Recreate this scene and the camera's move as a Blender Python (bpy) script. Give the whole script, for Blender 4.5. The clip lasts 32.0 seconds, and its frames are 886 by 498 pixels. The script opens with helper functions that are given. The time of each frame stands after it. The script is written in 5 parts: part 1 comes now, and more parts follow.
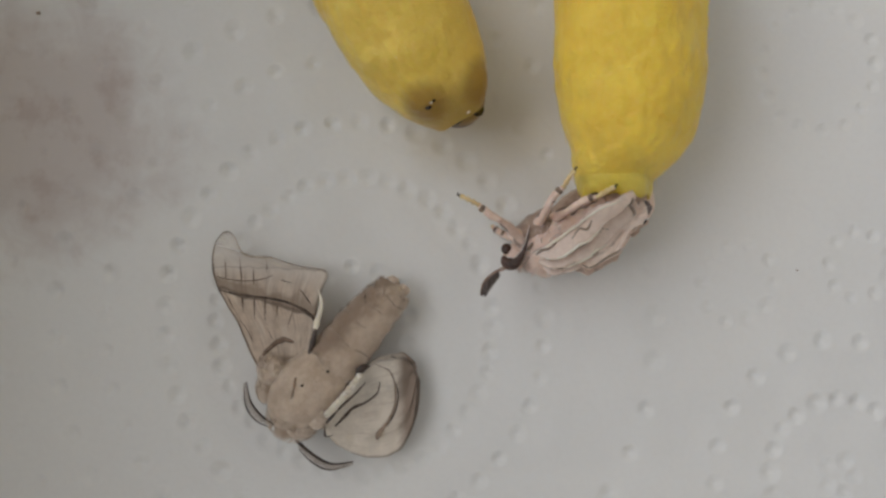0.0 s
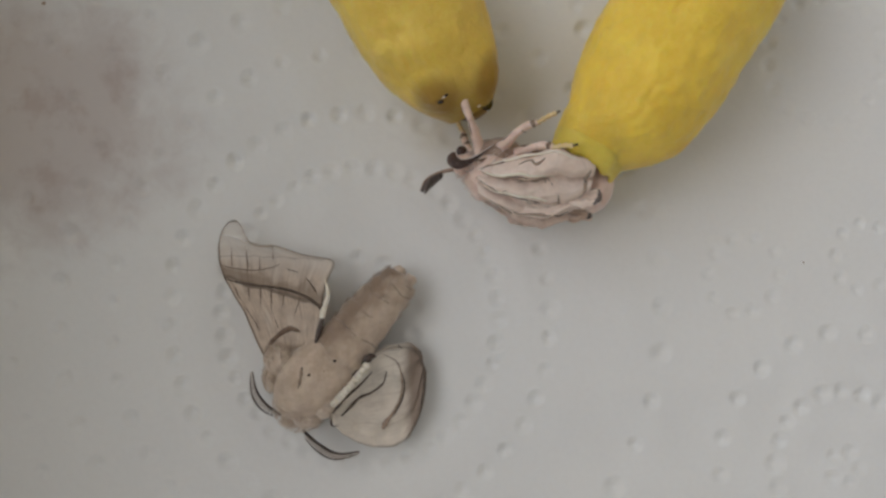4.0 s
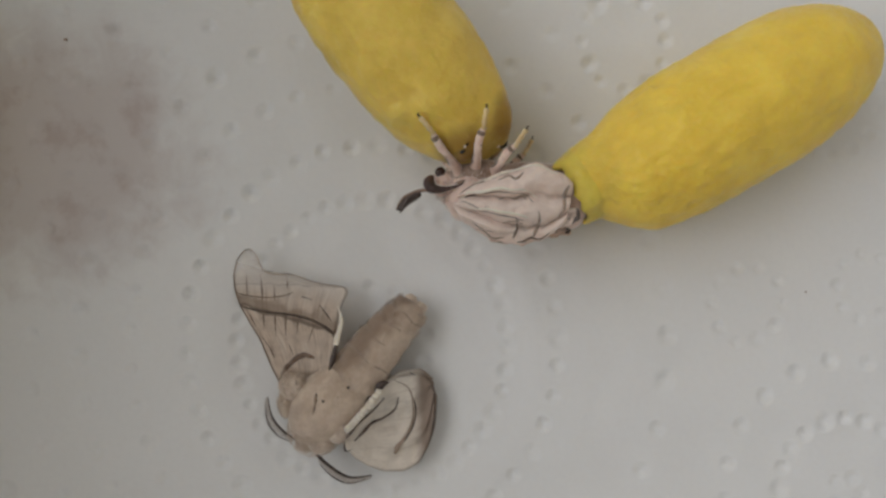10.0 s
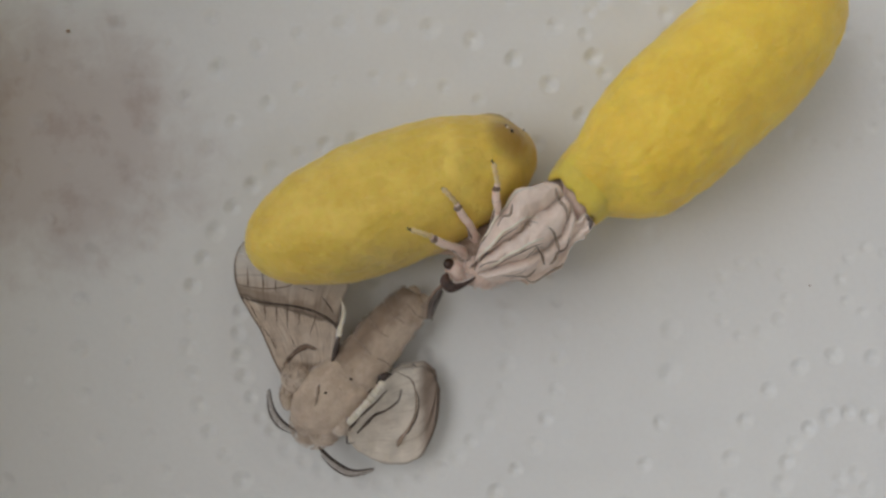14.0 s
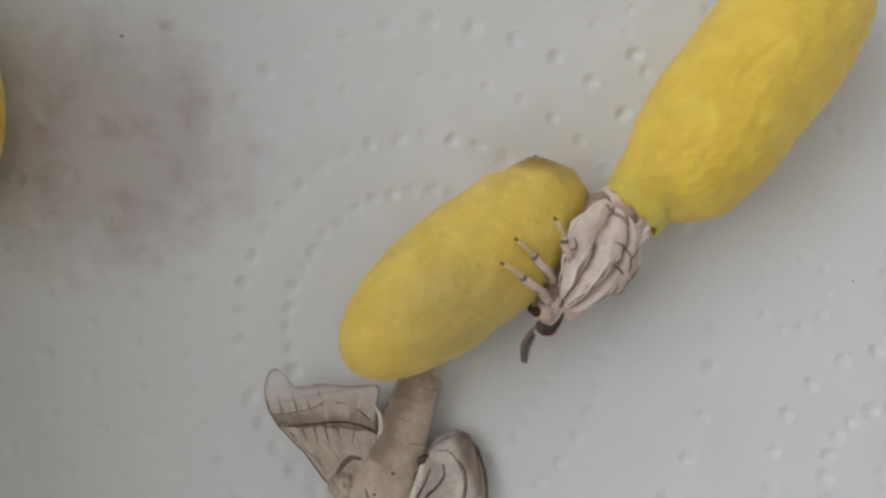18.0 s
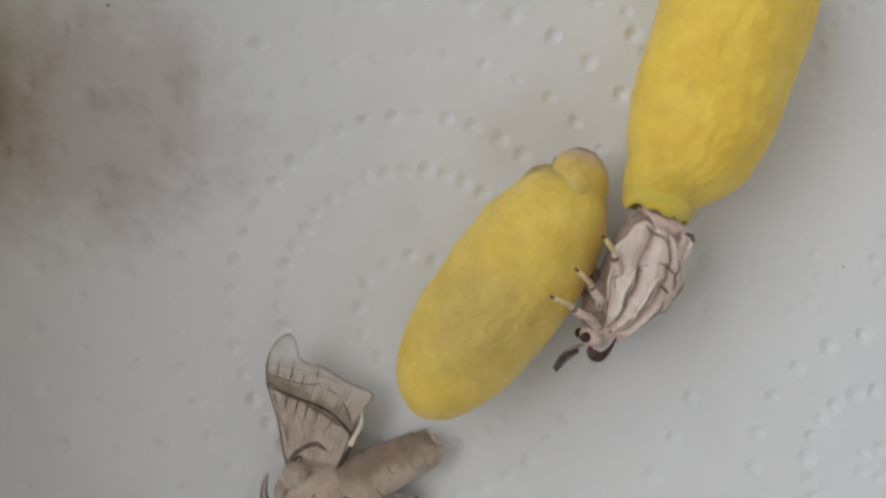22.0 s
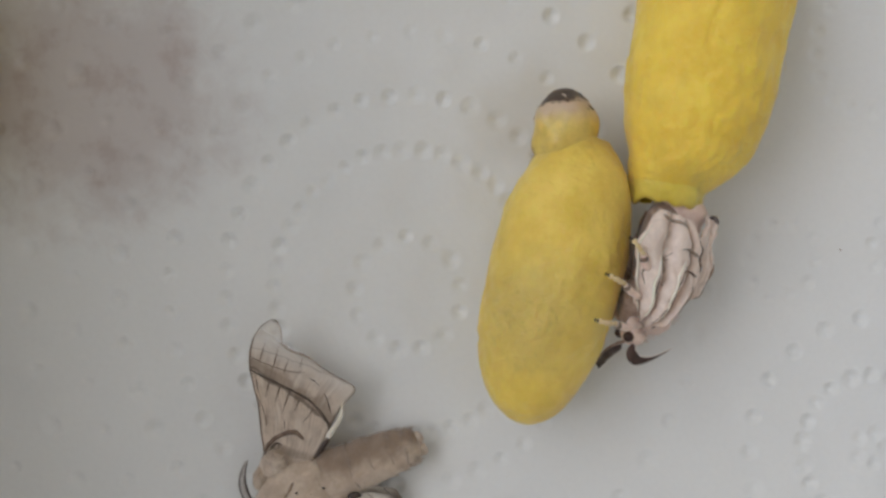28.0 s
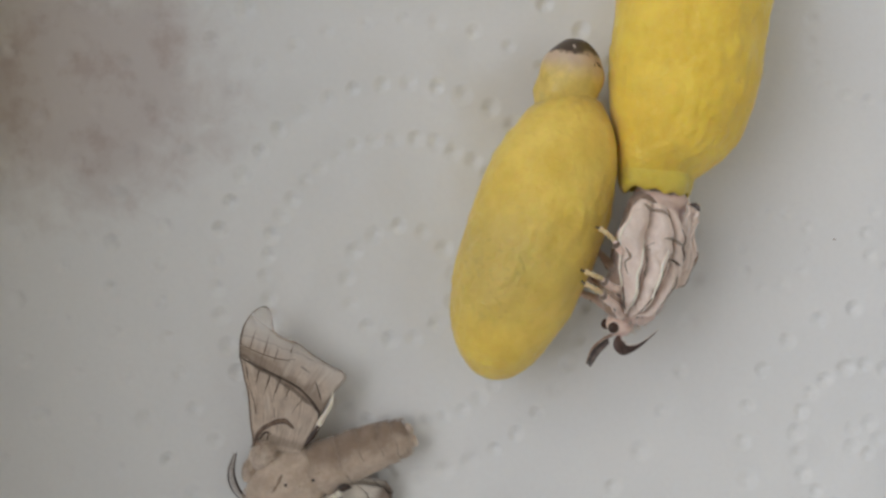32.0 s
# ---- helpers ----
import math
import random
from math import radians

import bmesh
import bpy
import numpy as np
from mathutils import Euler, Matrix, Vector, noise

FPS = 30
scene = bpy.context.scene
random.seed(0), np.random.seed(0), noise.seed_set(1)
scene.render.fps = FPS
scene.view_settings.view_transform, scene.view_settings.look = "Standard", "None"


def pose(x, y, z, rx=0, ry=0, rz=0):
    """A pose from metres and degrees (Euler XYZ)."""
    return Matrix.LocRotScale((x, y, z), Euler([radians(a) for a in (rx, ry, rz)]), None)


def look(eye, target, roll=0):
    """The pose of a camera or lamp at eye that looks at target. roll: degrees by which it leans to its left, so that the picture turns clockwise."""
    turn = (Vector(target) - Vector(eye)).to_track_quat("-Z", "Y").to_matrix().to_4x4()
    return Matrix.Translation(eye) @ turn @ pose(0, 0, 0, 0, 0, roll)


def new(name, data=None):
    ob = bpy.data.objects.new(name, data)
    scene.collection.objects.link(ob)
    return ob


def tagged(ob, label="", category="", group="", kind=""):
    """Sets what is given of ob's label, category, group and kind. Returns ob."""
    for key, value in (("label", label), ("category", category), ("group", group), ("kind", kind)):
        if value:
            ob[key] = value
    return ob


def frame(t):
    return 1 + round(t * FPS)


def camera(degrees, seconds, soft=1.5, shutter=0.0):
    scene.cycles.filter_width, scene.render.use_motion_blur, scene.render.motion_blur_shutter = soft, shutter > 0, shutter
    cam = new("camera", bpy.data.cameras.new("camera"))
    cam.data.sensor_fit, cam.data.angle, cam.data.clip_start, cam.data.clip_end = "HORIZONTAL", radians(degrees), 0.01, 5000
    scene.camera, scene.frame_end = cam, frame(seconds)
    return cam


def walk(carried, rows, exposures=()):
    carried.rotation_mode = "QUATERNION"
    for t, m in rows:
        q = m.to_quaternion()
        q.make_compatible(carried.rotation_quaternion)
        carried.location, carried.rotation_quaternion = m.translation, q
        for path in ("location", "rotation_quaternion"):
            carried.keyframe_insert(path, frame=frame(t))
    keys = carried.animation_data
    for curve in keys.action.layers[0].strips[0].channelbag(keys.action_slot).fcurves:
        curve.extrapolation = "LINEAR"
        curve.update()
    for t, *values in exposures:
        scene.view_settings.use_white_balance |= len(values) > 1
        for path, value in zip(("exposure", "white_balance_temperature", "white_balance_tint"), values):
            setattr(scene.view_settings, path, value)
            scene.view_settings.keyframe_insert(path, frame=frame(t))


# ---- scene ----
# camera: seconds, place in millimetres, turn in degrees
CAMERA_ROWS = [
    (0, 0, 0, 80, 0, 0, 0),
    (0.5, 0.15, -0.31, 80.06, 0.2, -0.01, 0.01),
    (1, 0.1, -0.74, 79.97, 0.37, -0.22, 0.09),
    (1.5, 0.35, -0.54, 79.84, 0.22, -0.13, 0.16),
    (2, 0.12, -0.77, 79.89, 0.18, -0.06, 0.12),
    (2.5, 0.07, -0.49, 79.87, -0.11, 0.26, 0.14),
    (3, -0.71, -0.87, 79.94, 0.14, -0.12, 0.07),
    (3.5, -1.01, -0.8, 79.98, -0.03, -0.16, 0.06),
    (5.5, -0.03, -0.51, 79.78, -0.3, 0.16, 0.31),
    (6, -0.41, -0.79, 79.76, -0.26, 0.1, 0.4),
    (6.5, -0.6, -0.47, 79.89, -0.27, 0.03, 0.28),
    (7, -0.73, 0.46, 80.64, -0.08, -0.14, 0.11),
    (7.5, -0.95, 1.48, 81.33, -0.05, -0.04, -0.03),
    (8, -0.83, 2.19, 81.34, -0.54, 0.17, 0.03),
    (8.5, -0.01, 1.29, 81.32, 0.09, 0.41, 0.21),
    (9, -0.46, 1.62, 81.62, 0.15, 0.28, 0.06),
    (9.5, -1.67, 2.24, 82.16, 0.39, 0.05, 0.02),
    (10, -1.57, 2.03, 81.92, 0.29, 0.2, 0.12),
    (10.5, -1.64, 1.7, 81.9, 0.3, 0.18, 0.12),
    (11, -1.67, 2.22, 81.91, -0.13, 0.32, 0.18),
    (11.5, -1.69, 1.82, 82.04, 0.08, 0.35, 0.13),
    (12, -1.68, 1.16, 81.83, 0.39, 0.18, 0.29),
    (12.5, -1.07, 1.2, 81.49, 0.29, 0.25, 0.31),
    (13, -1.16, 1.73, 81.36, 0.06, 0.09, 0.36),
    (13.5, -1.68, 1.14, 81.55, 0.49, -0.01, 0.34),
    (14, -1.85, 0.46, 81.6, 0.79, 0.2, 0.28),
    (14.5, -2.72, 1.08, 81.65, 0.4, -0.06, 0.38),
    (16.5, -2.09, 1.16, 81.45, 0.37, 0.11, 0.4),
    (17, -2.03, 0.99, 81.99, 0.65, 0.33, 0.24),
    (17.5, -3.66, 1.26, 82.97, 0.32, 1.95, 0.07),
    (18, -4.33, 1.44, 83.26, -0.14, 2.01, 0.01),
    (18.5, -4.98, 1.98, 83.45, -0.87, 2.13, -0.09),
    (19, -4.69, 1.42, 83.17, -1.41, 2.05, -0.1),
    (19.5, -3.9, 0.08, 82.83, -0.66, 2.3, -0.16),
    (20, -4.22, 0.39, 82.72, -1.12, 2.08, -0.01),
    (20.5, -4.55, 2.26, 82.75, -2.26, 1.64, 0.35),
    (21, -4.42, 3.98, 82.93, -3.27, 1.26, 0.71),
    (21.5, -4.74, 3.91, 82.86, -3.45, 1.2, 0.75),
    (22, -4.7, 4.11, 82.91, -3.57, 1.25, 0.78),
    (22.5, -4.56, 4, 82.88, -3.55, 1.34, 0.81),
    (23, -4.43, 4.32, 82.78, -3.73, 1.47, 0.77),
    (23.5, -4.57, 4.55, 82.86, -3.9, 1.55, 0.74),
    (24, -4.77, 3.93, 82.89, -3.56, 1.39, 0.82),
    (24.5, -4.88, 4.03, 82.5, -3.64, 0.93, 0.87),
    (25, -4.35, 3.91, 82.45, -3.56, 1.14, 0.86),
    (25.5, -4.6, 3.5, 82.82, -3.29, 1.2, 0.84),
    (27.5, -5.57, 1.89, 82.64, -3.25, 0.61, 1.02),
    (28, -4.69, 1.64, 82.57, -3.42, 0.94, 1.19),
    (28.5, -4.37, 1.3, 82.4, -3.33, 0.72, 1.1),
    (29, -3.65, 1.32, 82.43, -3.29, 0.79, 1.21),
    (29.5, -4.15, 1.4, 82.36, -3.28, 0.55, 1.1),
    (30, -4.15, 1.55, 82.33, -3.41, 0.67, 1.04),
    (30.5, -4.42, 1.13, 82.12, -3.54, 0.55, 1.02),
    (31, -3.91, 0.92, 82.09, -3.6, 0.73, 1.15),
    (31.5, -4.01, 0.73, 82.06, -3.6, 0.71, 1.17),
    (32, -4.34, 0.63, 82.1, -3.61, 0.6, 1.27),
]

cam = camera(64.0, 32.0, soft=2.7)
walk(cam, [(r[0], pose(r[1] * 0.001, r[2] * 0.001, r[3] * 0.001, *r[4:])) for r in CAMERA_ROWS],
     exposures=[(0, -0.15, 6550, 10), (9, -0.19, 6580, 10), (12, -0.14, 6550, 10), (14.5, -0.11, 6450, 10), (17, -0.07, 6260, 10), (19, -0.01, 6250, 10), (22, 0.0, 6250, 10), (28, 0.02, 6320, 10), (32, 0.03, 6380, 10)])

# ---------------------------------------------------------------- light: soft daylight from one window, and the room's own bounce
world = bpy.data.worlds.new("daylight")
scene.world = world
world.use_nodes = True
sky = world.node_tree.nodes.new("ShaderNodeTexSky")
sky.sky_type, sky.sun_disc, sky.sun_elevation, sky.sun_rotation = "NISHITA", False, radians(40), radians(250)
world.node_tree.links.new(sky.outputs[0], world.node_tree.nodes["Background"].inputs["Color"])
world.node_tree.nodes["Background"].inputs["Strength"].default_value = 0.1
pane = bpy.data.lights.new("window_daylight", "AREA")
pane.shape, pane.size, pane.size_y, pane.energy, pane.color = "RECTANGLE", 1.6, 1.3, 14.4, (1.0, 0.987, 0.965)
window_daylight = new("window_daylight", pane)
window_daylight.matrix_basis = look((-0.76, 0.55, 0.9), (0.6, 0.55, 0.9))

# paths of the moving things: seconds, place in millimetres, turn in degrees
COCOON_PUSHED_ROWS = [
    (0, -6.08, 26.81, 7.36, 0, 3, -60),
    (1, -6.26, 26.85, 7.44, 0, 3.67, -59.93),
    (2, -6.26, 26.8, 7.52, 0, 4.33, -59.9),
    (3, -5.56, 26.71, 7.6, 0, 5, -60.94),
    (3.5, -5.63, 26.73, 7.7, 0, 5.83, -60.93),
    (5.5, -5.05, 26.86, 8.1, 0, 9.17, -60.67),
    (6, -5.13, 26.92, 8.2, 0, 10, -60.58),
    (7, -4.88, 27.51, 8.23, 0, 10.29, -59.87),
    (8, -6, 27.92, 8.27, 0, 10.57, -59.43),
    (9, -4.7, 27.31, 8.5, 0, 10.86, -60.97),
    (9.5, -5.26, 27.89, 8.62, 0, 11, -57.04),
    (10, -6.94, 24.35, 8.98, 0, 8.14, -49.93),
    (10.5, -9.06, 20.49, 8.45, -5, 5.38, -32.93),
    (11, -9.29, 17.75, 7.72, -10, 2.69, -21.9),
    (11.5, -8.59, 14.25, 7, -15, -0, -8.92),
    (12, -8.73, 12.93, 7, -18.33, -0, -4.75),
    (12.5, -8.71, 12.06, 7, -21.67, -0, -1.73),
    (13, -8.58, 11.78, 7, -25, -0, 0.35),
    (13.5, -8.71, 10.68, 7.3, -37.5, 2.5, 6.34),
    (14, -7.51, 6.52, 7.6, -50, 5, 21.29),
    (14.5, -7.5, 5.17, 7.65, -58, 5.4, 23.4),
    (16.5, -5.85, 1.8, 7.84, -90, 7, 32.41),
    (17, -5.7, 0.28, 7.84, -95, 7, 35.24),
    (17.5, -4.85, -0.45, 7.84, -100, 7, 36.59),
    (18, -4.75, -1.1, 7.84, -105, 7, 38.06),
    (18.5, -4.5, -1.05, 7.81, -110, 6.75, 40.02),
    (19, -4.4, -1.95, 7.78, -115, 6.5, 41.02),
    (20, -3.4, -2.95, 7.72, -125, 6, 43.11),
    (21, -1.91, -4.14, 7.48, -135, 4, 50.02),
    (22, -0.05, -5.32, 7.29, -138.75, 2.4, 54.23),
    (23, 0.56, -6.18, 7.14, -142.5, 1.2, 60.3),
    (24, 2.17, -6.7, 7, -146.25, -0, 65.39),
    (25, 2.52, -6.36, 7, -150, -0, 65.89),
    (25.5, 2.33, -6.29, 7, -150.71, -0, 66.34),
    (27.5, 4.12, -6.53, 7, -153.57, -0, 70.54),
    (28, 6, -5.96, 7, -154.29, -0, 77.78),
    (28.5, 5.84, -5.72, 7, -155, -0, 81.63),
    (29, 6.36, -5.27, 7, -155.71, -0, 84.71),
    (29.5, 5.7, -4.47, 7, -156.43, -0, 81.59),
    (30, 5.36, -4.21, 7, -157.14, -0, 75.04),
    (30.5, 4.6, -3.9, 7, -157.86, -0, 70.49),
    (31, 4.44, -3.39, 7, -158.57, -0, 69.1),
    (31.5, 4.3, -3.03, 7, -159.29, -0, 70.4),
    (32, 4.4, -2.65, 7, -160, -0, 72.2),
]

COCOON_TORN_ROWS = [
    (0, 18.96, 22.85, 7.7, 0, 0, 270),
    (1, 19.19, 22.91, 7.7, 0, 0, 269.99),
    (2, 19.49, 22.58, 7.7, 0, 0, 268.07),
    (2.5, 20.02, 22.77, 7.7, 0, 0, 260.18),
    (3, 22.69, 22.37, 7.7, 0, 0, 246.04),
    (3.5, 23.32, 22.14, 7.7, 0, 0, 241.05),
    (5.5, 24.77, 20.25, 7.7, 0, 0, 235.35),
    (6, 25, 19.49, 7.7, 0, 0, 234.43),
    (7, 26.27, 19.3, 7.7, 0, 0, 233.11),
    (8, 26.97, 19.61, 7.7, 0, 0, 228.09),
    (9, 28.06, 16.82, 7.7, 0, 0, 220.07),
    (9.5, 27.24, 16.44, 7.7, 0, 0, 214.01),
    (10, 27.19, 15.93, 7.7, 0, 0, 211.12),
    (11, 26.74, 15.69, 7.7, 0, 0, 211.19),
    (12, 26.69, 15.39, 7.7, 0, 0, 211.28),
    (13, 26.76, 15.34, 7.7, 0, 0, 212.36),
    (13.5, 26.18, 15.81, 7.7, 0, 0, 215.32),
    (14, 24.88, 17.77, 7.7, 0, 0, 224.25),
    (14.5, 24.59, 17.83, 7.7, 0, 0, 226.35),
    (16.5, 24.89, 17.57, 7.7, 0, 0, 227.38),
    (17, 24.12, 18.58, 7.7, 0, 0, 232.2),
    (17.5, 24.7, 18.59, 7.7, 0, 0, 232.73),
    (18, 24.49, 18.16, 7.7, 0, 0, 233.26),
    (19, 23.35, 18.19, 7.7, 0, 0, 239.41),
    (20, 23.36, 18.52, 7.7, 0, 0, 242.45),
    (21, 21.69, 20.43, 7.7, 0, 0, 252.68),
    (22, 22.25, 19.96, 7.7, 0, 0, 253.9),
    (23, 20.39, 20.21, 7.7, 0, 0, 258.97),
    (24, 21.02, 19.77, 7.7, 0, 0, 257.98),
    (25, 20.96, 19.46, 7.7, 0, 0, 259),
    (25.5, 20.89, 19.59, 7.7, 0, 0, 258.9),
    (27.5, 20.66, 19.08, 7.7, 0, 0, 261.07),
    (28, 21, 19.54, 7.7, 0, 0, 262.31),
    (29, 20.92, 20.05, 7.7, 0, 0, 262.73),
    (30, 20.6, 19.11, 7.7, 0, 0, 264.64),
    (31, 20.37, 18.77, 7.7, 0, 0, 265.31),
    (32, 19.7, 19.78, 7.7, 0, 0, 265.39),
]

MOTH_FRESH_ROWS = [
    (0, 11.37, 1.05, 5.4, -76, 4, -149.29),
    (0.5, 10.22, 2.15, 5.43, -76, 4, -166.07),
    (1, 9.48, 2.87, 5.45, -76, 4, -174.32),
    (2, 8.36, 3.72, 5.5, -76, 4, -178.29),
    (3, 6.87, 6.13, 5.55, -76, 4, 176.07),
    (3.5, 6.02, 6.76, 5.58, -76, 4, 174.05),
    (5.5, 5.15, 8.2, 5.67, -76, 4, 167.68),
    (6, 4.63, 8.36, 5.7, -76, 4, 164.16),
    (6.5, 4.24, 8.94, 5.72, -76, 4, 161.57),
    (7, 4, 10.35, 5.75, -76, 4, 159.54),
    (8, 3.04, 10.87, 5.8, -76, 4, 161.87),
    (9, 2.7, 9.4, 6.4, -77, 2.67, 168.28),
    (9.5, 2.2, 9.8, 6.7, -78, 2, 170.49),
    (10, 2.3, 8.6, 7, -79, 1.33, 175.03),
    (10.5, 2.75, 6.85, 7.3, -80, 0.67, -170.96),
    (11, 2.16, 5.9, 7.6, -80, 0, -167.48),
    (11.5, 2.84, 5.39, 7.6, -82, 0, -161.78),
    (12, 2.89, 4.72, 7.6, -84, 0, -156.17),
    (13, 2.42, 3.33, 7.6, -86, 0, -153.08),
    (13.5, 2.56, 2.46, 7.6, -88, 0, -148.94),
    (14, 3.04, 1.29, 7.6, -90, 0, -147.15),
    (14.5, 3.74, 0.83, 7.6, -92, 0, -139.18),
    (16.5, 5.55, -1.76, 7.6, -96, 0, -124.72),
    (17, 5.98, -1.77, 7.6, -96, 0, -127.14),
    (17.5, 6.37, -1.87, 7.6, -96, 0, -124.52),
    (18, 6.31, -2.14, 7.6, -96, 0, -123.01),
    (19, 7.49, -2.74, 7.6, -97, 0, -122.88),
    (20, 8.14, -3.73, 7.6, -97, 0, -118.61),
    (21, 9.94, -4.43, 7.6, -98, 0, -121.27),
    (22, 11.93, -6.06, 7.6, -100, 0, -116.43),
    (23, 11.94, -6.52, 7.6, -100, 0, -113.1),
    (24, 13.22, -7.01, 7.6, -101, 0, -109.26),
    (25, 13.35, -7.02, 7.6, -102, 0, -111.26),
    (25.5, 13.32, -6.85, 7.6, -103, 0, -111.43),
    (27.5, 14.23, -7.65, 7.6, -105, 0, -110.15),
    (28, 15.98, -7.46, 7.6, -106, 0, -105.84),
    (29, 16.9, -6.44, 7.6, -106, 0, -102.86),
    (30, 15.61, -8, 7.6, -105, 0, -107.05),
    (30.5, 14.61, -8.97, 7.6, -103, 0, -108.25),
    (31, 13.92, -9.72, 7.6, -102, 0, -108.34),
    (32, 15.05, -7.65, 7.6, -102, 0, -103.43),
]

MOTH_RESTING_ROWS = [
    (0, -14.63, -15.3, 0, 0, 0, 0),
    (14, -14.47, -14.92, 0, 0, 0, 0),
    (14.5, -14.16, -15.7, 0, 0, 0, 2),
    (16.5, -13.93, -20.93, 0, 0, 0, 20),
    (17, -14.08, -21.81, 0, 0, 0, 20),
    (17.5, -13.92, -24.42, 0, 0, 0, 20),
    (18, -14.14, -26.59, 0, 0, 0, 20),
    (18.5, -15.96, -26.81, 0, 0, 0, 4),
    (19, -16.59, -27.47, 0, 0, 0, -10),
    (20, -18.4, -27.93, 0, 0, 0, -13),
    (21, -18.51, -28.77, 0, 0, 0, -18),
    (22, -20.12, -30.35, 0, 0, 0, -18),
    (23, -20.21, -32.29, 0, 0, 0, -20),
    (24, -20.68, -31.98, 0, 0, 0, -20),
    (25, -21.58, -30.63, 0, 0, 0, -20),
    (25.5, -21.75, -30.47, 0, 0, 0, -20),
    (27.5, -21.71, -31.03, 0, 0, 0, -20),
    (28, -21.84, -31.33, 0, 0, 0, -20),
    (29, -22.17, -31.56, 0, 0, 0, -20),
    (30, -22.4, -31.3, 0, 0, 0, -20),
    (31, -22.03, -31.43, 0, 0, 0, -20),
    (32, -22.09, -31.55, 0, 0, 0, -20),
]

WING_ROWS = [
    (0, 0.09, -0.02, 0.66, 0, 0.01),
    (14, 0.27, 2.93, 3.27, -0.02, 0.13),
    (14.5, 0.5, 4, 4, -0.1, -0.1),
    (16.5, -6, 5, 7, 0.5, -0.6),
    (17, -6, 5, 7, 0.5, -0.6),
    (17.5, -5, 5, 8, 0.4, -0.5),
    (18, -8, 5, 8, 0.4, -0.4),
    (18.5, -18, 6, 10, 0.4, 0.3),
    (19, -8, 11, 18, 0.57, 0.9),
    (20, -10.34, 4.99, 1.63, -0.02, 1),
    (21, -4.3, -0.43, -2.14, -0.14, 1.33),
    (22, 2.41, 4.29, 10.5, 0.25, 0.89),
    (23, 5.59, 9.99, 25.59, 0.09, 0.32),
    (24, 2.93, 10.06, 15.31, -0.22, 0.07),
    (25, 2.33, 9.06, 10.98, 0.15, -0.04),
    (25.5, 2.08, 8.5, 10.03, 0.09, 0.13),
    (27.5, 1.09, 6.29, 6.25, -0.15, 0.8),
    (28, 1.15, 6.74, 5.59, -0.09, 0.91),
    (29, 0.06, 3.28, 6.78, -0.14, 1.01),
    (30, 0.28, 5.18, 5.19, 0.15, 1.1),
    (31, 0.04, 5.8, 5.27, -0.29, 1.23),
    (32, 0.77, 3.6, 6.38, -0.19, 1.2),
]

ABDOMEN_ROWS = [
    (0, 0),
    (14, 0),
    (14.5, 0),
    (16.5, 0),
    (17, 0),
    (17.5, 0),
    (18, 2),
    (18.5, 10),
    (19, 14),
    (20, 4),
    (21, -5),
    (22, -6),
    (23, -10),
    (24, -10),
    (25, -10),
    (25.5, -10),
    (27.5, -9),
    (28, -9),
    (29, -9),
    (30, -9),
    (31, -9),
    (32, -9),
]

# ---------------------------------------------------------------- helpers
MM = 0.001


def pmm(x, y, z, rx=0, ry=0, rz=0):
    return pose(x * MM, y * MM, z * MM, rx, ry, rz)


def thing(name, label, category, group="", kind="", m=None):
    ob = new(name)
    ob.empty_display_size = 0.005
    if m is not None:
        ob.matrix_basis = m
    return tagged(ob, label, category, group, kind)


def part(name, bm, material, parent, label="", m=None):
    """One mesh object under a thing; the mesh is built in millimetres."""
    me = bpy.data.meshes.new(name)
    bmesh.ops.scale(bm, vec=(MM, MM, MM), verts=bm.verts)
    bm.to_mesh(me)
    bm.free()
    for p in me.polygons:
        p.use_smooth = True
    me.materials.append(material)
    ob = new(name, me)
    if parent is not None:
        ob.parent = parent
    if m is not None:
        ob.matrix_basis = m
    if label:
        ob["label"] = label
    return ob


def spline(points, n):
    """n points along a smooth curve through the given points (Catmull-Rom)."""
    pts = [Vector(p) for p in points]
    pts = [2 * pts[0] - pts[1]] + pts + [2 * pts[-1] - pts[-2]]
    out = []
    for i in range(n):
        s = i / (n - 1) * (len(pts) - 3)
        k = min(int(s), len(pts) - 4)
        t = s - k
        a, b, c, d = pts[k:k + 4]
        out.append(0.5 * (2 * b + (c - a) * t + (2 * a - 5 * b + 4 * c - d) * t * t + (3 * b - a - 3 * c + d) * t ** 3))
    return out


def tube(bm, path, radii, n=12, squash=1.0, rough=0.0, grain=1.0, up=(0, 0, 1)):
    """A round or flattened body along a path; the radii are spread evenly over the path."""
    path = [Vector(p) for p in path]
    rings = []
    for i, c in enumerate(path):
        d = (path[min(i + 1, len(path) - 1)] - path[max(i - 1, 0)]).normalized()
        side = d.cross(Vector(up))
        side = side.normalized() if side.length > 1e-4 else Vector((0, 1, 0))
        top = side.cross(d)
        r = float(np.interp(i / (len(path) - 1), np.linspace(0, 1, len(radii)), radii))
        ring = []
        for k in range(n):
            a = 2 * math.pi * k / n
            v = side * math.cos(a) + top * math.sin(a) * squash
            p = c + v * r
            if rough:
                p += v * rough * noise.noise(p * grain)
            ring.append(bm.verts.new(p))
        rings.append(ring)
    for a, b in zip(rings, rings[1:]):
        for k in range(n):
            bm.faces.new((a[k], a[(k + 1) % n], b[(k + 1) % n], b[k]))
    bm.faces.new(rings[0][::-1])
    bm.faces.new(rings[-1])
    return rings


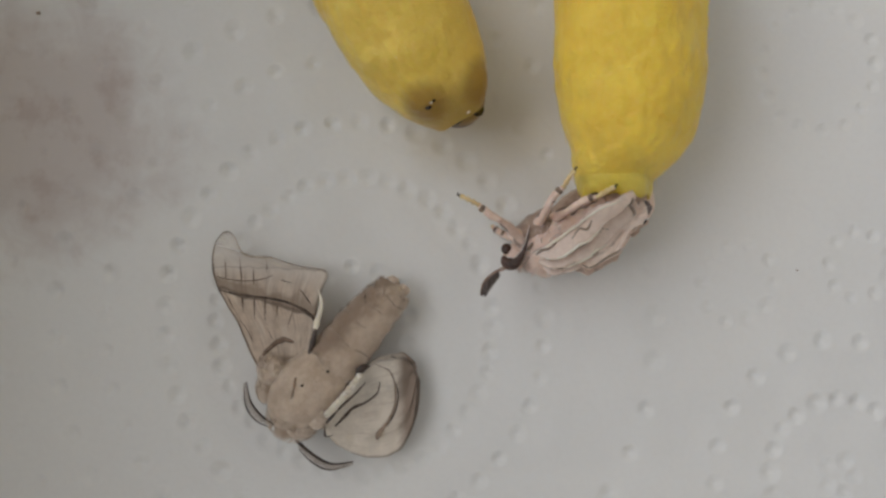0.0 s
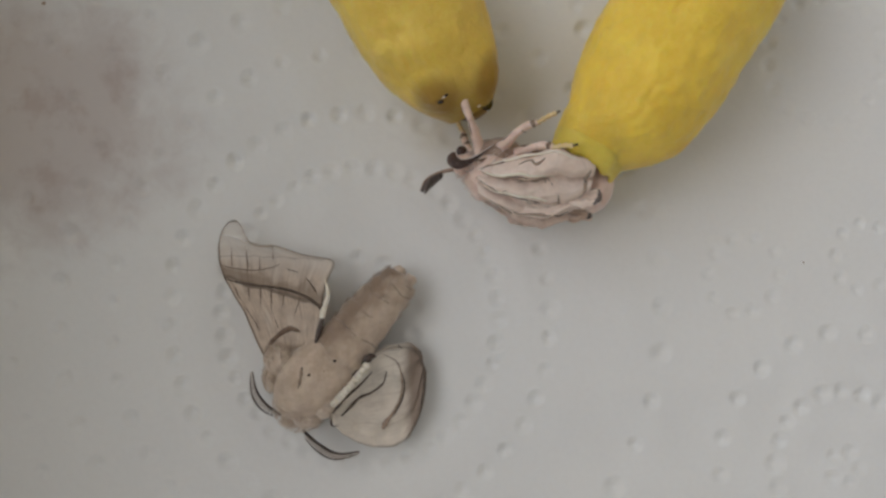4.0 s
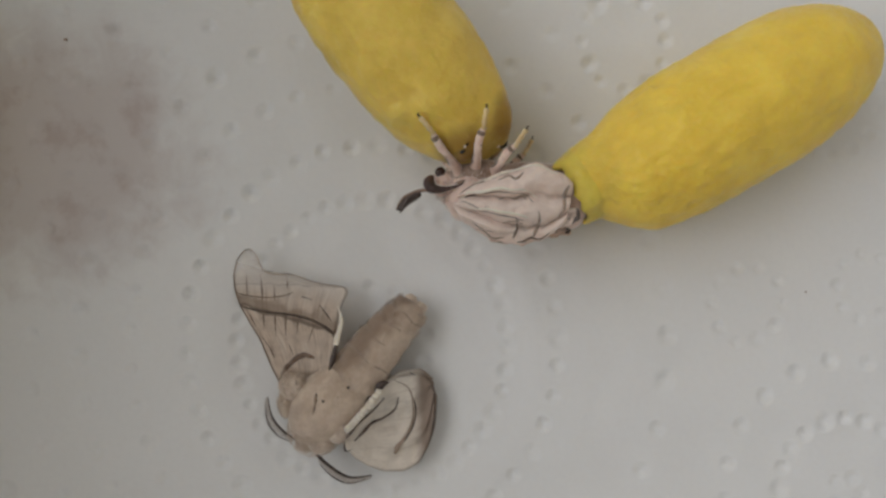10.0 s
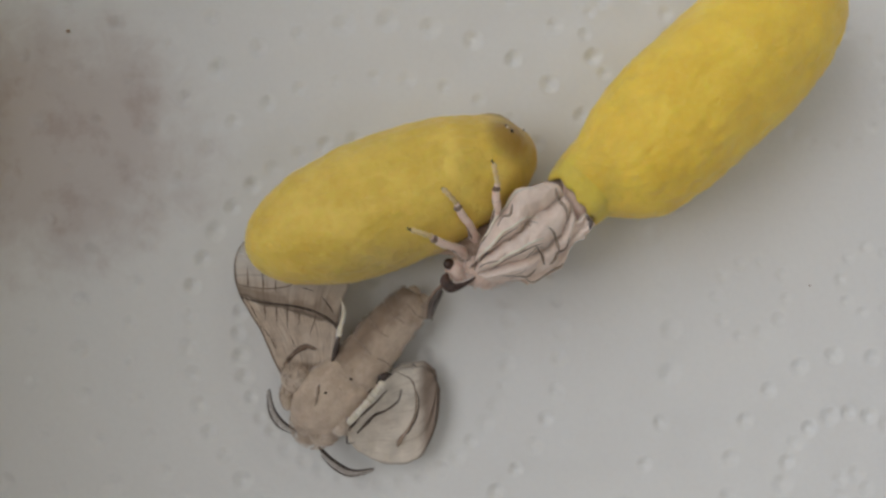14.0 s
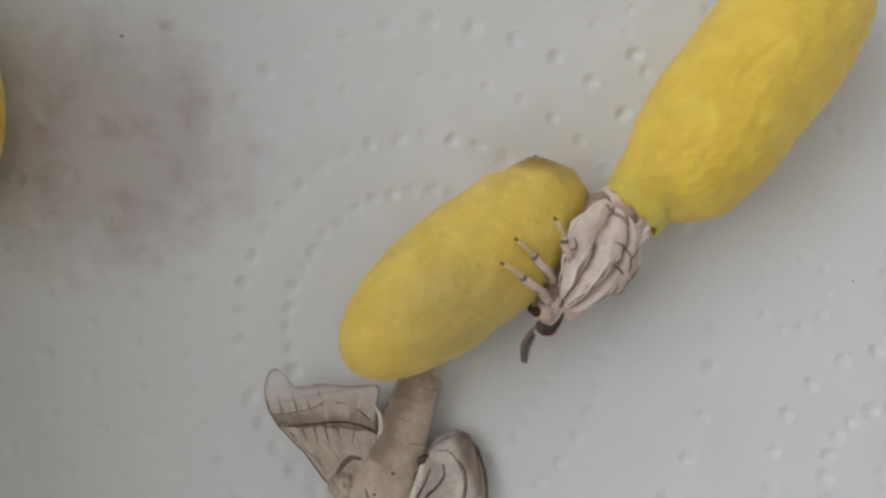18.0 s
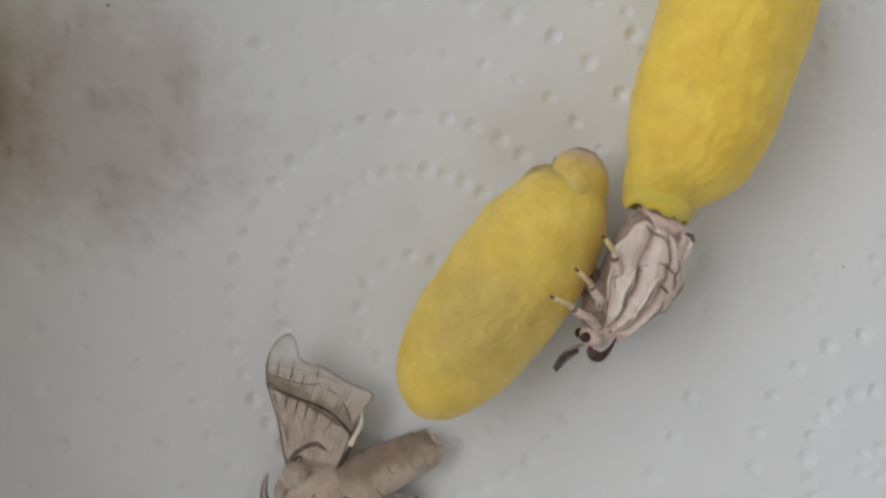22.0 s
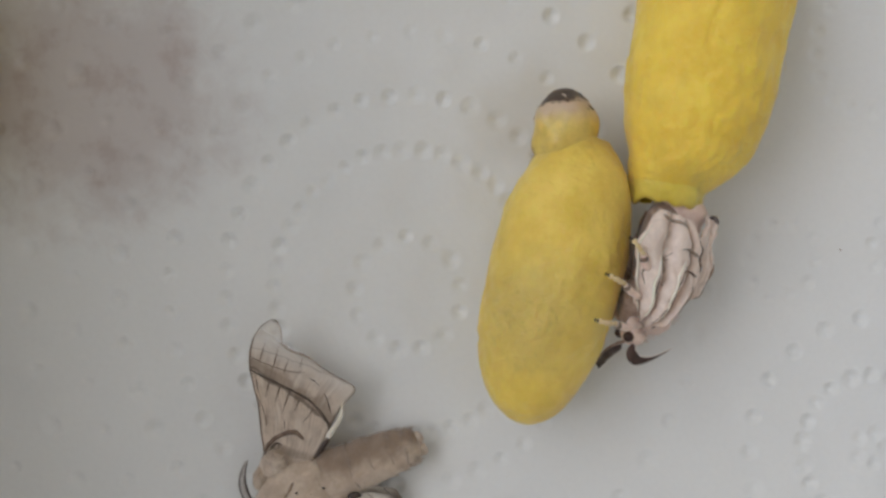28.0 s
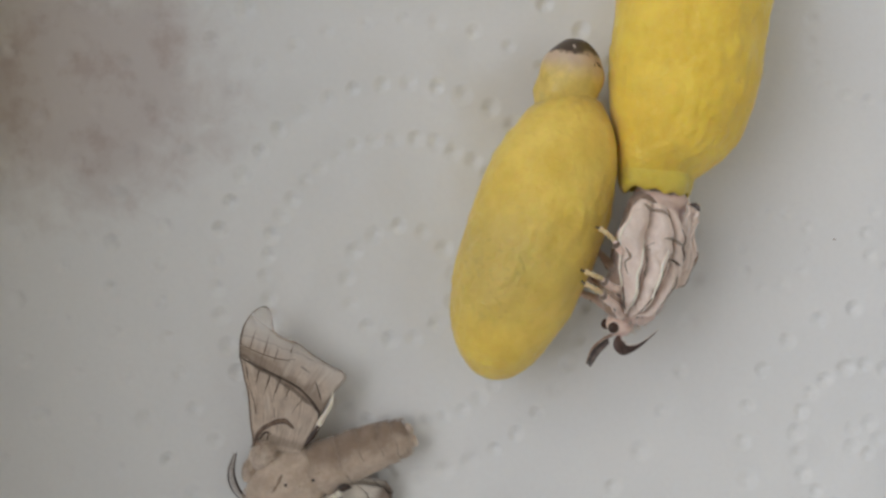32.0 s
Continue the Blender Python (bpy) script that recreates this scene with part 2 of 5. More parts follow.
def ball(bm, centre, r, n=10, stretch=(1, 1, 1)):
    m = Matrix.Translation(centre) @ Matrix.Diagonal((*stretch, 1))
    bmesh.ops.create_uvsphere(bm, u_segments=n + 4, v_segments=n, radius=r, matrix=m)


def fur(bm, roots, length, width, rng, lean=(0, 0, 0), wild=0.5):
    """Short tapering hairs on (place, normal) pairs."""
    for p, nrm in roots:
        d = (Vector(nrm) + Vector(lean) + Vector([rng.uniform(-wild, wild) for _ in range(3)])).normalized()
        s = d.cross(Vector([rng.uniform(-1, 1) for _ in range(3)])).normalized() * width
        L = length * rng.uniform(0.5, 1.2)
        a, b = bm.verts.new(Vector(p) - s), bm.verts.new(Vector(p) + s)
        c = bm.verts.new(Vector(p) + d * L * 0.6 + s * 0.6)
        e = bm.verts.new(Vector(p) + d * L + Vector((0, 0, -0.12 * L)))
        bm.faces.new((a, b, c))
        bm.faces.new((a, c, e))


def ellipsoid_roots(centre, radii, count, rng, zmin=-0.4):
    out = []
    while len(out) < count:
        v = Vector([rng.gauss(0, 1) for _ in range(3)]).normalized()
        if v.z < zmin:
            continue
        out.append((Vector([c + r * q for c, r, q in zip(centre, radii, v)]), v))
    return out


def along(points, u):
    """The point at u on a polyline of (u, x, y, z)."""
    us = [p[0] for p in points]
    return Vector([float(np.interp(u, us, [p[i] for p in points])) for i in (1, 2, 3)])


def wing_mesh(lead, trail, nu, nv, bulge, crumple, grain, seed, pleats=0.0, thick=0.06):
    """A wing membrane between its leading and trailing edge, with thickness, folds and UV (root to tip, front to back)."""
    def smooth(points):
        us = np.linspace(points[0][0], points[-1][0], 100)
        base = [along(points, u) for u in us]
        soft = [sum((base[min(max(i + k, 0), 99)] for k in range(-2, 3)), Vector()) / 5 for i in range(100)]
        soft[0], soft[-1] = base[0], base[-1]
        return [(u, *p) for u, p in zip(us, soft)]
    lead, trail = smooth(lead), smooth(trail)
    bm = bmesh.new()
    uv = bm.loops.layers.uv.new("UVMap")
    mid = [[None] * (nv + 1) for _ in range(nu + 1)]
    for i in range(nu + 1):
        a, b = along(lead, i / nu), along(trail, i / nu)
        for j in range(nv + 1):
            mid[i][j] = a.lerp(b, j / nv)
    nrm = [[None] * (nv + 1) for _ in range(nu + 1)]
    for i in range(nu + 1):
        for j in range(nv + 1):
            du = mid[min(i + 1, nu)][j] - mid[max(i - 1, 0)][j]
            k = min(i, nu - 1)
            dv = mid[k][min(j + 1, nv)] - mid[k][max(j - 1, 0)]
            q = du.cross(dv)
            nrm[i][j] = q.normalized() if q.length > 1e-9 else Vector((0, 0, 1))
    off = Vector((seed * 7.3, seed * 3.1, seed * 1.7))
    layers = []
    for side in (1, -1):
        grid = []
        for i in range(nu + 1):
            row = []
            for j in range(nv + 1):
                u, v = i / nu, j / nv
                h = bulge * math.sin(math.pi * min(v * 1.02, 1)) * math.sin(math.pi * (0.1 + 0.85 * u))
                h += pleats * math.sin((v * 2.6 + 1.1 * noise.noise(Vector((u * 2.2, v * 1.4, seed * 3.7)))) * 2 * math.pi + seed) * min(1, 3 * u)
                h += crumple * noise.noise(mid[i][j] * grain + off) * min(1, 4 * u) + 0.4 * crumple * noise.noise(mid[i][j] * grain * 2.7 + off)
                edge = 0.35 + 0.65 * min(1, 6 * min(v, 1 - v))
                row.append(bm.verts.new(mid[i][j] + nrm[i][j] * (h + side * thick * 0.5 * edge)))
            grid.append(row)
        layers.append(grid)
    def face(vs, uvs):
        if len(set(vs)) == 4:
            f = bm.faces.new(vs)
            for loop, q in zip(f.loops, uvs):
                loop[uv].uv = q
    for s, grid in enumerate(layers):
        for i in range(nu):
            for j in range(nv):
                vs = [grid[i][j], grid[i + 1][j], grid[i + 1][j + 1], grid[i][j + 1]]
                qs = [(i / nu, j / nv), ((i + 1) / nu, j / nv), ((i + 1) / nu, (j + 1) / nv), (i / nu, (j + 1) / nv)]
                face(vs if s == 0 else vs[::-1], qs if s == 0 else qs[::-1])
    a, b = layers
    for i in range(nu):
        for j, flip in ((0, False), (nv, True)):
            vs = [a[i][j], b[i][j], b[i + 1][j], a[i + 1][j]]
            qs = [(i / nu, j / nv)] * 2 + [((i + 1) / nu, j / nv)] * 2
            face(vs[::-1] if flip else vs, qs[::-1] if flip else qs)
    top = [[q.co.copy() for q in row] for row in a]

    def surface(u, v):
        x, y = min(max(u, 0), 0.9999) * nu, min(max(v, 0), 0.9999) * nv
        i, j = int(x), int(y)
        return top[i][j].lerp(top[i + 1][j], x - i).lerp(top[i][j + 1].lerp(top[i + 1][j + 1], x - i), y - j)

    surface.top = [q for row in top for q in row]
    return bm, surface


def vein_mesh(surface, uvs, r0, r1, n=14):
    pts = spline([(u, v, 0) for u, v in uvs], n)
    path = [surface(p.x, p.y) + Vector((0, 0, 0.04)) for p in pts]
    bm = bmesh.new()
    tube(bm, path, [r0, r1], 6)
    return bm


def stroke(surface, points, r0, r1, n=16, lift=0.09, squash=0.8):
    """A raised line on a wing that lies in the plane, through points (x, y) in millimetres."""
    pts = spline([(*p, 0) for p in points], n)
    path = []
    for p in pts:
        near = min(surface.top, key=lambda q: (q.x - p.x) ** 2 + (q.y - p.y) ** 2)
        path.append(Vector((p.x, p.y, near.z + lift)))
    path = [sum((path[min(max(i + k, 0), n - 1)] for k in (-1, 0, 1)), Vector()) / 3 for i in range(n)]
    path[0].xy, path[-1].xy = pts[0].xy, pts[-1].xy
    bm = bmesh.new()
    tube(bm, path, [r0 * 0.5, r0, (r0 + r1) / 2, r1, r1 * 0.4], 6, squash, 0.25 * max(r0, r1), 2.5)
    return bm


# ---------------------------------------------------------------- materials
class Nodes:
    """A small hand for wiring one material."""

    def __init__(self, name):
        self.mat = bpy.data.materials.new(name)
        self.mat.use_nodes = True
        self.tree = self.mat.node_tree
        self.bsdf = self.tree.nodes["Principled BSDF"]
        self.out = self.tree.nodes["Material Output"]
        self.coord = self.tree.nodes.new("ShaderNodeTexCoord")

    def add(self, kind, **props):
        n = self.tree.nodes.new(kind)
        for k, v in props.items():
            if k == "operation":
                n.operation = v
            elif k == "blend":
                n.blend_type = v
        return n

    def link(self, a, b):
        self.tree.links.new(a, b)

    def put(self, socket, value):
        if isinstance(value, bpy.types.NodeSocket):
            self.link(value, socket)
        elif isinstance(value, (tuple, list)):
            socket.default_value = (*value, 1.0) if len(value) == 3 and socket.type == "RGBA" else value
        else:
            socket.default_value = value

    def noise(self, scale, detail=3.0, rough=0.55, where="Object", warp=0.0):
        n = self.add("ShaderNodeTexNoise")
        self.link(self.coord.outputs[where], n.inputs["Vector"])
        n.inputs["Scale"].default_value, n.inputs["Detail"].default_value = scale, detail
        n.inputs["Roughness"].default_value, n.inputs["Distortion"].default_value = rough, warp
        return n.outputs["Fac"]

    def math(self, op, a, b=0.5):
        n = self.add("ShaderNodeMath", operation=op)
        self.put(n.inputs[0], a)
        self.put(n.inputs[1], b)
        return n.outputs[0]

    def span(self, v, a, b, lo=0.0, hi=1.0):
        n = self.add("ShaderNodeMapRange")
        n.interpolation_type = "SMOOTHSTEP"
        for s, q in zip(("Value", "From Min", "From Max", "To Min", "To Max"), (v, a, b, lo, hi)):
            self.put(n.inputs[s], q)
        return n.outputs["Result"]

    def line(self, v, at, width):
        """1 on a soft line where v is near at."""
        d = self.math("ABSOLUTE", self.math("SUBTRACT", v, at), 0)
        return self.span(d, width * 0.35, width, 1.0, 0.0)

    def mix(self, fac, a, b, blend="MIX"):
        n = self.add("ShaderNodeMixRGB", blend=blend)
        for s, q in zip(n.inputs, (fac, a, b)):
            self.put(s, q)
        return n.outputs[0]

    def bump(self, height, strength, distance, before=None):
        n = self.add("ShaderNodeBump")
        self.put(n.inputs["Height"], height)
        n.inputs["Strength"].default_value, n.inputs["Distance"].default_value = strength, distance
        if before is not None:
            self.link(before, n.inputs["Normal"])
        return n.outputs["Normal"]

    def axes(self, where="Object"):
        n = self.add("ShaderNodeSeparateXYZ")
        self.link(self.coord.outputs[where], n.inputs[0])
        return n.outputs

    def done(self, colour, rough=0.7, normal=None, sss=0.0, radius=(0.001, 0.0006, 0.0003), spec=0.3, sheen=0.0, coat=0.0):
        b = self.bsdf
        self.put(b.inputs["Base Color"], colour)
        self.put(b.inputs["Roughness"], rough)
        b.inputs["Specular IOR Level"].default_value = spec
        b.inputs["Sheen Weight"].default_value = sheen
        b.inputs["Coat Weight"].default_value = coat
        if sss:
            b.inputs["Subsurface Weight"].default_value = sss
            b.inputs["Subsurface Radius"].default_value = radius
            b.inputs["Subsurface Scale"].default_value = 1.0
        if normal is not None:
            self.link(normal, b.inputs["Normal"])
        return self.mat


def paper_material():
    n = Nodes("embossed_paper")
    x, y, z = n.axes()
    blot = n.noise(95, 4, 0.6)
    fibre = n.noise(1500, 6, 0.7)
    cloud = n.noise(28, 2)
    base = n.mix(n.span(cloud, 0.35, 0.65), (0.80, 0.80, 0.79), (0.77, 0.775, 0.775))
    base = n.mix(n.span(fibre, 0.35, 0.75, 0.0, 0.10), base, (0.62, 0.61, 0.6))
    # dried brownish stain with blotches beside the far cocoon
    dx = n.math("DIVIDE", n.math("ADD", x, 0.047), 0.0185)
    dy = n.math("DIVIDE", n.math("SUBTRACT", y, 0.0135), 0.0165)
    r = n.math("SQRT", n.math("ADD", n.math("MULTIPLY", dx, dx), n.math("MULTIPLY", dy, dy)), 0)
    r = n.math("ADD", r, n.math("MULTIPLY", n.math("SUBTRACT", blot, 0.5), 0.9))
    r = n.math("ADD", r, n.math("MULTIPLY", n.math("SUBTRACT", n.noise(260, 3, 0.6, warp=0.8), 0.5), 0.5))
    stain = n.span(r, 0.45, 1.15, 0.46, 0.0)
    speck = n.span(n.noise(230, 4, 0.6), 0.47, 0.7, 0.0, 0.5)
    stain = n.math("ADD", stain, n.math("MULTIPLY", stain, speck))
    col = n.mix(stain, base, (0.43, 0.335, 0.305))
    # faint yellow damp ring
    ex = n.math("DIVIDE", n.math("SUBTRACT", x, 0.0035), 0.008)
    ey = n.math("DIVIDE", n.math("SUBTRACT", y, 0.0125), 0.0055)
    q = n.math("SQRT", n.math("ADD", n.math("MULTIPLY", ex, ex), n.math("MULTIPLY", ey, ey)), 0)
    q = n.math("ADD", q, n.math("MULTIPLY", n.math("SUBTRACT", blot, 0.5), 1.2))
    damp = n.span(q, 0.5, 1.2, 0.30, 0.0)
    col = n.mix(damp, col, (0.66, 0.60, 0.48))
    nor = n.bump(n.noise(240, 3, 0.5), 0.28, 0.0004)
    nor = n.bump(fibre, 0.2, 0.0001, nor)
    return n.done(col, 0.92, nor, sss=0.25, radius=(0.0012, 0.0011, 0.001), spec=0.12)


def silk_material(name, hue, dark, stain=None, strength=0.74, worn=False, wet=()):
    n = Nodes(name)
    x, y, z = n.axes()

    def near(at, inner, outer, ragged=0.0):
        """1 within a ball round a place on the shell, fading out towards its edge."""
        d = 0.0
        for axis, c in zip((x, y, z), at):
            q = n.math("SUBTRACT", axis, c)
            d = n.math("ADD", n.math("MULTIPLY", q, q), d)
        d = n.math("SQRT", d, 0)
        if ragged:
            d = n.math("ADD", d, n.math("MULTIPLY", n.math("SUBTRACT", patch, 0.5), ragged))
        return n.span(d, inner, outer, 1.0, 0.0)

    lump = n.noise(260, 3, 0.6)
    patch = n.noise(110, 3, 0.55, warp=0.6)
    thread = n.noise(2600, 4, 0.7, warp=1.5)
    col = n.mix(n.span(lump, 0.3, 0.72), dark, hue)
    col = n.mix(n.span(patch, 0.56, 0.74, 0.0, 0.26), col, (0.44, 0.37, 0.09))
    col = n.mix(n.span(thread, 0.4, 0.75, 0.0, 0.22), col, (0.92, 0.76, 0.26))
    nor = n.bump(n.noise(420, 4, 0.5, warp=0.5), 0.32, 0.0005)
    if worn:
        # the shell is thin and grey where it has been dragged
        thin = near((-0.0035, -0.0052, -0.0046), 0.0025, 0.0085, 0.006)
        col = n.mix(n.math("MULTIPLY", thin, 0.45), col, (0.47, 0.38, 0.15))
        pits = n.span(n.noise(700, 2, 0.5, warp=1.2), 0.56, 0.68)
        col = n.mix(n.math("MULTIPLY", n.math("MULTIPLY", thin, pits), 0.22), col, (0.36, 0.28, 0.07))
        nor = n.bump(n.math("MULTIPLY", thin, n.noise(330, 2, 0.5, warp=0.8)), 0.6, 0.0008, nor)
    if stain:
        along_x = n.math("ADD", x, n.math("MULTIPLY", n.math("SUBTRACT", patch, 0.5), 0.007))
        side = n.math("ADD", n.math("MULTIPLY", z, 0.25), along_x)
        col = n.mix(n.span(side, stain - 0.001, stain + 0.0035, 0.0, strength), col, (0.27, 0.15, 0.045))
    for at, r in wet:
        col = n.mix(n.math("MULTIPLY", near(at, r * 0.5, r * 1.08, 0.0022), 0.78), col, (0.30, 0.165, 0.02))
    nor = n.bump(n.span(n.noise(1100, 2, 0.5), 0.5, 0.72), 0.25, 0.0002, nor)
    nor = n.bump(thread, 0.45, 0.00018, nor)
    return n.done(col, n.span(n.noise(1300, 3, 0.7), 0.35, 0.7, 0.36, 0.7), nor, sss=0.35, radius=(0.002, 0.0012, 0.0002), spec=0.35, sheen=0.2)


def hide_material(name, a, b, grain=900, rough=0.85, sheen=0.4, bump=0.5, flank=None):
    n = Nodes(name)
    col = n.mix(n.span(n.noise(grain, 4, 0.65), 0.32, 0.7), a, b)
    col = n.mix(n.span(n.noise(grain * 0.3, 3, 0.6, warp=0.5), 0.45, 0.7, 0.0, 0.4), col, tuple(q * 0.72 for q in a))
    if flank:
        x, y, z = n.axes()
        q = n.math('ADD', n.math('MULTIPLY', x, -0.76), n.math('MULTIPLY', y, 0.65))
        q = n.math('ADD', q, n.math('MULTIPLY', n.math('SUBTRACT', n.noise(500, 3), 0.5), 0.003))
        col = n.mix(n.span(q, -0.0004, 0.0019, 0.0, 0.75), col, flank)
    nor = n.bump(n.noise(grain * 1.8, 4, 0.7), bump, 0.00025)
    return n.done(col, rough, nor, sss=0.12, spec=0.2, sheen=sheen)


def horn_material(name, a, b, rough=0.38):
    n = Nodes(name)
    col = n.mix(n.span(n.noise(1600, 3), 0.35, 0.7), a, b)
    return n.done(col, rough, n.bump(n.noise(2600, 3), 0.3, 0.0001), spec=0.5)


def wing_material(name, ground, bands, clear_from=0.72, clear=0.4, translucent=0.3, wash=(0.52, 0.43, 0.35), thin=0.08, streaks=0.0, pale=0.0):
    """Scaled membrane: bands are (u, width, strength, colour) across the wing."""
    n = Nodes(name)
    uv = n.axes("UV")
    warp = n.math("MULTIPLY", n.math("SUBTRACT", n.noise(420, 3), 0.5), 0.09)
    u = n.math("ADD", uv[0], warp)
    col = n.mix(n.span(n.noise(650, 4, 0.65), 0.3, 0.7), ground, tuple(q * 0.8 for q in ground))
    col = n.mix(n.span(n.noise(150, 2), 0.5, 0.75, 0.0, 0.45), col, wash)
    if streaks:
        lines = n.add("ShaderNodeTexNoise")
        stretch = n.add("ShaderNodeCombineXYZ")
        n.put(stretch.inputs[0], n.math("MULTIPLY", uv[0], 4.0))
        n.put(stretch.inputs[1], n.math("MULTIPLY", uv[1], 26.0))
        n.link(stretch.outputs[0], lines.inputs["Vector"])
        lines.inputs["Scale"].default_value, lines.inputs["Detail"].default_value = 1.0, 3.0
        col = n.mix(n.span(lines.outputs["Fac"], 0.5, 0.68, 0.0, streaks), col, (0.36, 0.27, 0.21))
        col = n.mix(n.span(lines.outputs["Fac"], 0.32, 0.44, streaks, 0.0), col, (0.90, 0.83, 0.74))
    if pale:
        col = n.mix(n.span(u, pale, pale + 0.09, 0.0, 0.75), col, (0.82, 0.77, 0.72))
    for at, width, strength, colour in bands:
        col = n.mix(n.math("MULTIPLY", n.line(u, at, width), strength), col, colour)
    rim = n.math("MINIMUM", uv[1], n.math("SUBTRACT", 1.0, uv[1]))
    col = n.mix(n.span(rim, 0.0, 0.03, 0.45, 0.0), col, (0.16, 0.12, 0.10))
    nor = n.bump(n.noise(1500, 4, 0.7), 0.4, 0.0002)
    n.done(col, 0.75, nor, spec=0.2, sheen=0.25)
    tr = n.add("ShaderNodeBsdfTranslucent")
    n.put(tr.inputs["Color"], col)
    m1 = n.add("ShaderNodeMixShader")
    m1.inputs[0].default_value = translucent
    n.link(n.bsdf.outputs[0], m1.inputs[1])
    n.link(tr.outputs[0], m1.inputs[2])
    clearer = n.add("ShaderNodeBsdfTransparent")
    m2 = n.add("ShaderNodeMixShader")
    n.put(m2.inputs[0], n.span(uv[0], clear_from - 0.06, clear_from + 0.22, thin, clear))
    n.link(m1.outputs[0], m2.inputs[1])
    n.link(clearer.outputs[0], m2.inputs[2])
    n.link(m2.outputs[0], n.out.inputs["Surface"])
    return n.mat


def wet_material():
    """Wet silk and hair over the emerging moth: yellow-brown, paler at the front."""
    n = Nodes("wet_yellow_hair")
    x, y, z = n.axes()
    col = n.mix(n.span(n.noise(700, 4, 0.6), 0.3, 0.7), (0.62, 0.46, 0.12), (0.76, 0.57, 0.15))
    front = n.math("ADD", x, n.math("MULTIPLY", n.math("SUBTRACT", n.noise(300, 2), 0.5), 0.002))
    col = n.mix(n.span(front, -0.0036, -0.0010, 0.0, n.span(z, -0.0016, 0.0003, 0.0, 0.85)), col, (0.58, 0.44, 0.35))
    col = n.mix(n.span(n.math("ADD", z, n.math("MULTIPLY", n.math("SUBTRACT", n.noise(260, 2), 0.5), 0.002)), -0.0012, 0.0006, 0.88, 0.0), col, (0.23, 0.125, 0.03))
    tip = n.math("ADD", x, n.math("MULTIPLY", n.math("SUBTRACT", n.noise(420, 3, 0.65), 0.5), 0.0036))
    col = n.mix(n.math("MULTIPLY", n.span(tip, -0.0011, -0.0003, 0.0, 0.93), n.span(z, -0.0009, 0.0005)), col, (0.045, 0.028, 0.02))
    return n.done(col, 0.38, n.bump(n.noise(900, 3, 0.6), 0.35, 0.0003), sss=0.3, radius=(0.002, 0.0012, 0.0004), spec=0.4)


def pad_material():
    """Soft new wing: cream veins, greyer membrane with fold shade painted in, brown blotches."""
    n = Nodes("soft_new_wing")
    uv = n.axes("UV")
    blot = n.noise(330, 3, 0.6, warp=0.7)
    col = n.mix(n.span(n.noise(900, 4, 0.65), 0.3, 0.7), (0.90, 0.72, 0.62), (0.78, 0.60, 0.51))
    # valleys take the membrane's grey and the shade of the folds as colour
    grey = n.math("MULTIPLY", n.span(uv[1], 0.72, 0.98), n.span(blot, 0.36, 0.58))
    col = n.mix(n.math("MULTIPLY", grey, 0.6), col, (0.34, 0.25, 0.20))
    col = n.mix(n.span(blot, 0.6, 0.72, 0.0, 0.45), col, (0.46, 0.35, 0.29))
    nor = n.bump(n.noise(1200, 4, 0.7), 0.5, 0.0002)
    nor = n.bump(n.noise(450, 3, 0.6, warp=1.0), 0.4, 0.0005, nor)
    return n.done(col, 0.7, nor, sss=0.3, radius=(0.0012, 0.0008, 0.0006), spec=0.25, sheen=0.2)


def wall_material(name, a, b):
    n = Nodes(name)
    col = n.mix(n.span(n.noise(3, 3), 0.35, 0.7), a, b)
    return n.done(col, 0.85, n.bump(n.noise(180, 3), 0.2, 0.001))


PAPER = paper_material()
SILK_PUSHED = silk_material("yellow_silk_stained", (0.90, 0.665, 0.135), (0.77, 0.54, 0.08), stain=0.0130, strength=0.5, worn=True, wet=(((0.0128, -0.0024, 0.0036), 0.0031), ((0.0136, 0.0030, 0.0026), 0.0030)))
SILK_TORN = silk_material("yellow_silk", (0.935, 0.675, 0.085), (0.83, 0.56, 0.055))
SILK_LIP = silk_material("yellow_silk_torn_lip", (0.90, 0.655, 0.10), (0.77, 0.53, 0.06))
TAN = hide_material("tan_scales", (0.49, 0.385, 0.30), (0.61, 0.50, 0.40))
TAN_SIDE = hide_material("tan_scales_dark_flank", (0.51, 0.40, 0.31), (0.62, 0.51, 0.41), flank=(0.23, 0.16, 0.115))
TAN_FUR = hide_material("tan_hair", (0.56, 0.45, 0.36), (0.70, 0.59, 0.49), 1500)
BROWN_SCALES = hide_material("brown_scales", (0.30, 0.225, 0.17), (0.40, 0.31, 0.25))
UMBER = hide_material("umber_scales", (0.15, 0.10, 0.075), (0.26, 0.19, 0.145))
PINK = hide_material("pale_pink_scales", (0.76, 0.555, 0.465), (0.88, 0.70, 0.61))
FAWN = hide_material("fawn_hair", (0.27, 0.185, 0.145), (0.42, 0.315, 0.255), 1200)
PINK_FUR = hide_material("pale_hair", (0.74, 0.64, 0.58), (0.84, 0.76, 0.70), 1500)
CREAM = hide_material("cream_vein", (0.82, 0.74, 0.61), (0.90, 0.83, 0.72), 1500)
AMBER = hide_material("yellowish_leg", (0.70, 0.52, 0.25), (0.80, 0.64, 0.38), 1500, 0.6)
WET = wet_material()
DARK = horn_material("dark_brown_horn", (0.035, 0.022, 0.018), (0.075, 0.05, 0.04))
COMB = horn_material("brown_grey_comb", (0.09, 0.07, 0.065), (0.17, 0.14, 0.13), 0.7)
CHESTNUT = horn_material("dark_chestnut_comb", (0.055, 0.028, 0.022), (0.11, 0.06, 0.048), 0.5)
GREY_COMB = horn_material("pale_grey_comb", (0.40, 0.35, 0.31), (0.54, 0.48, 0.44), 0.7)
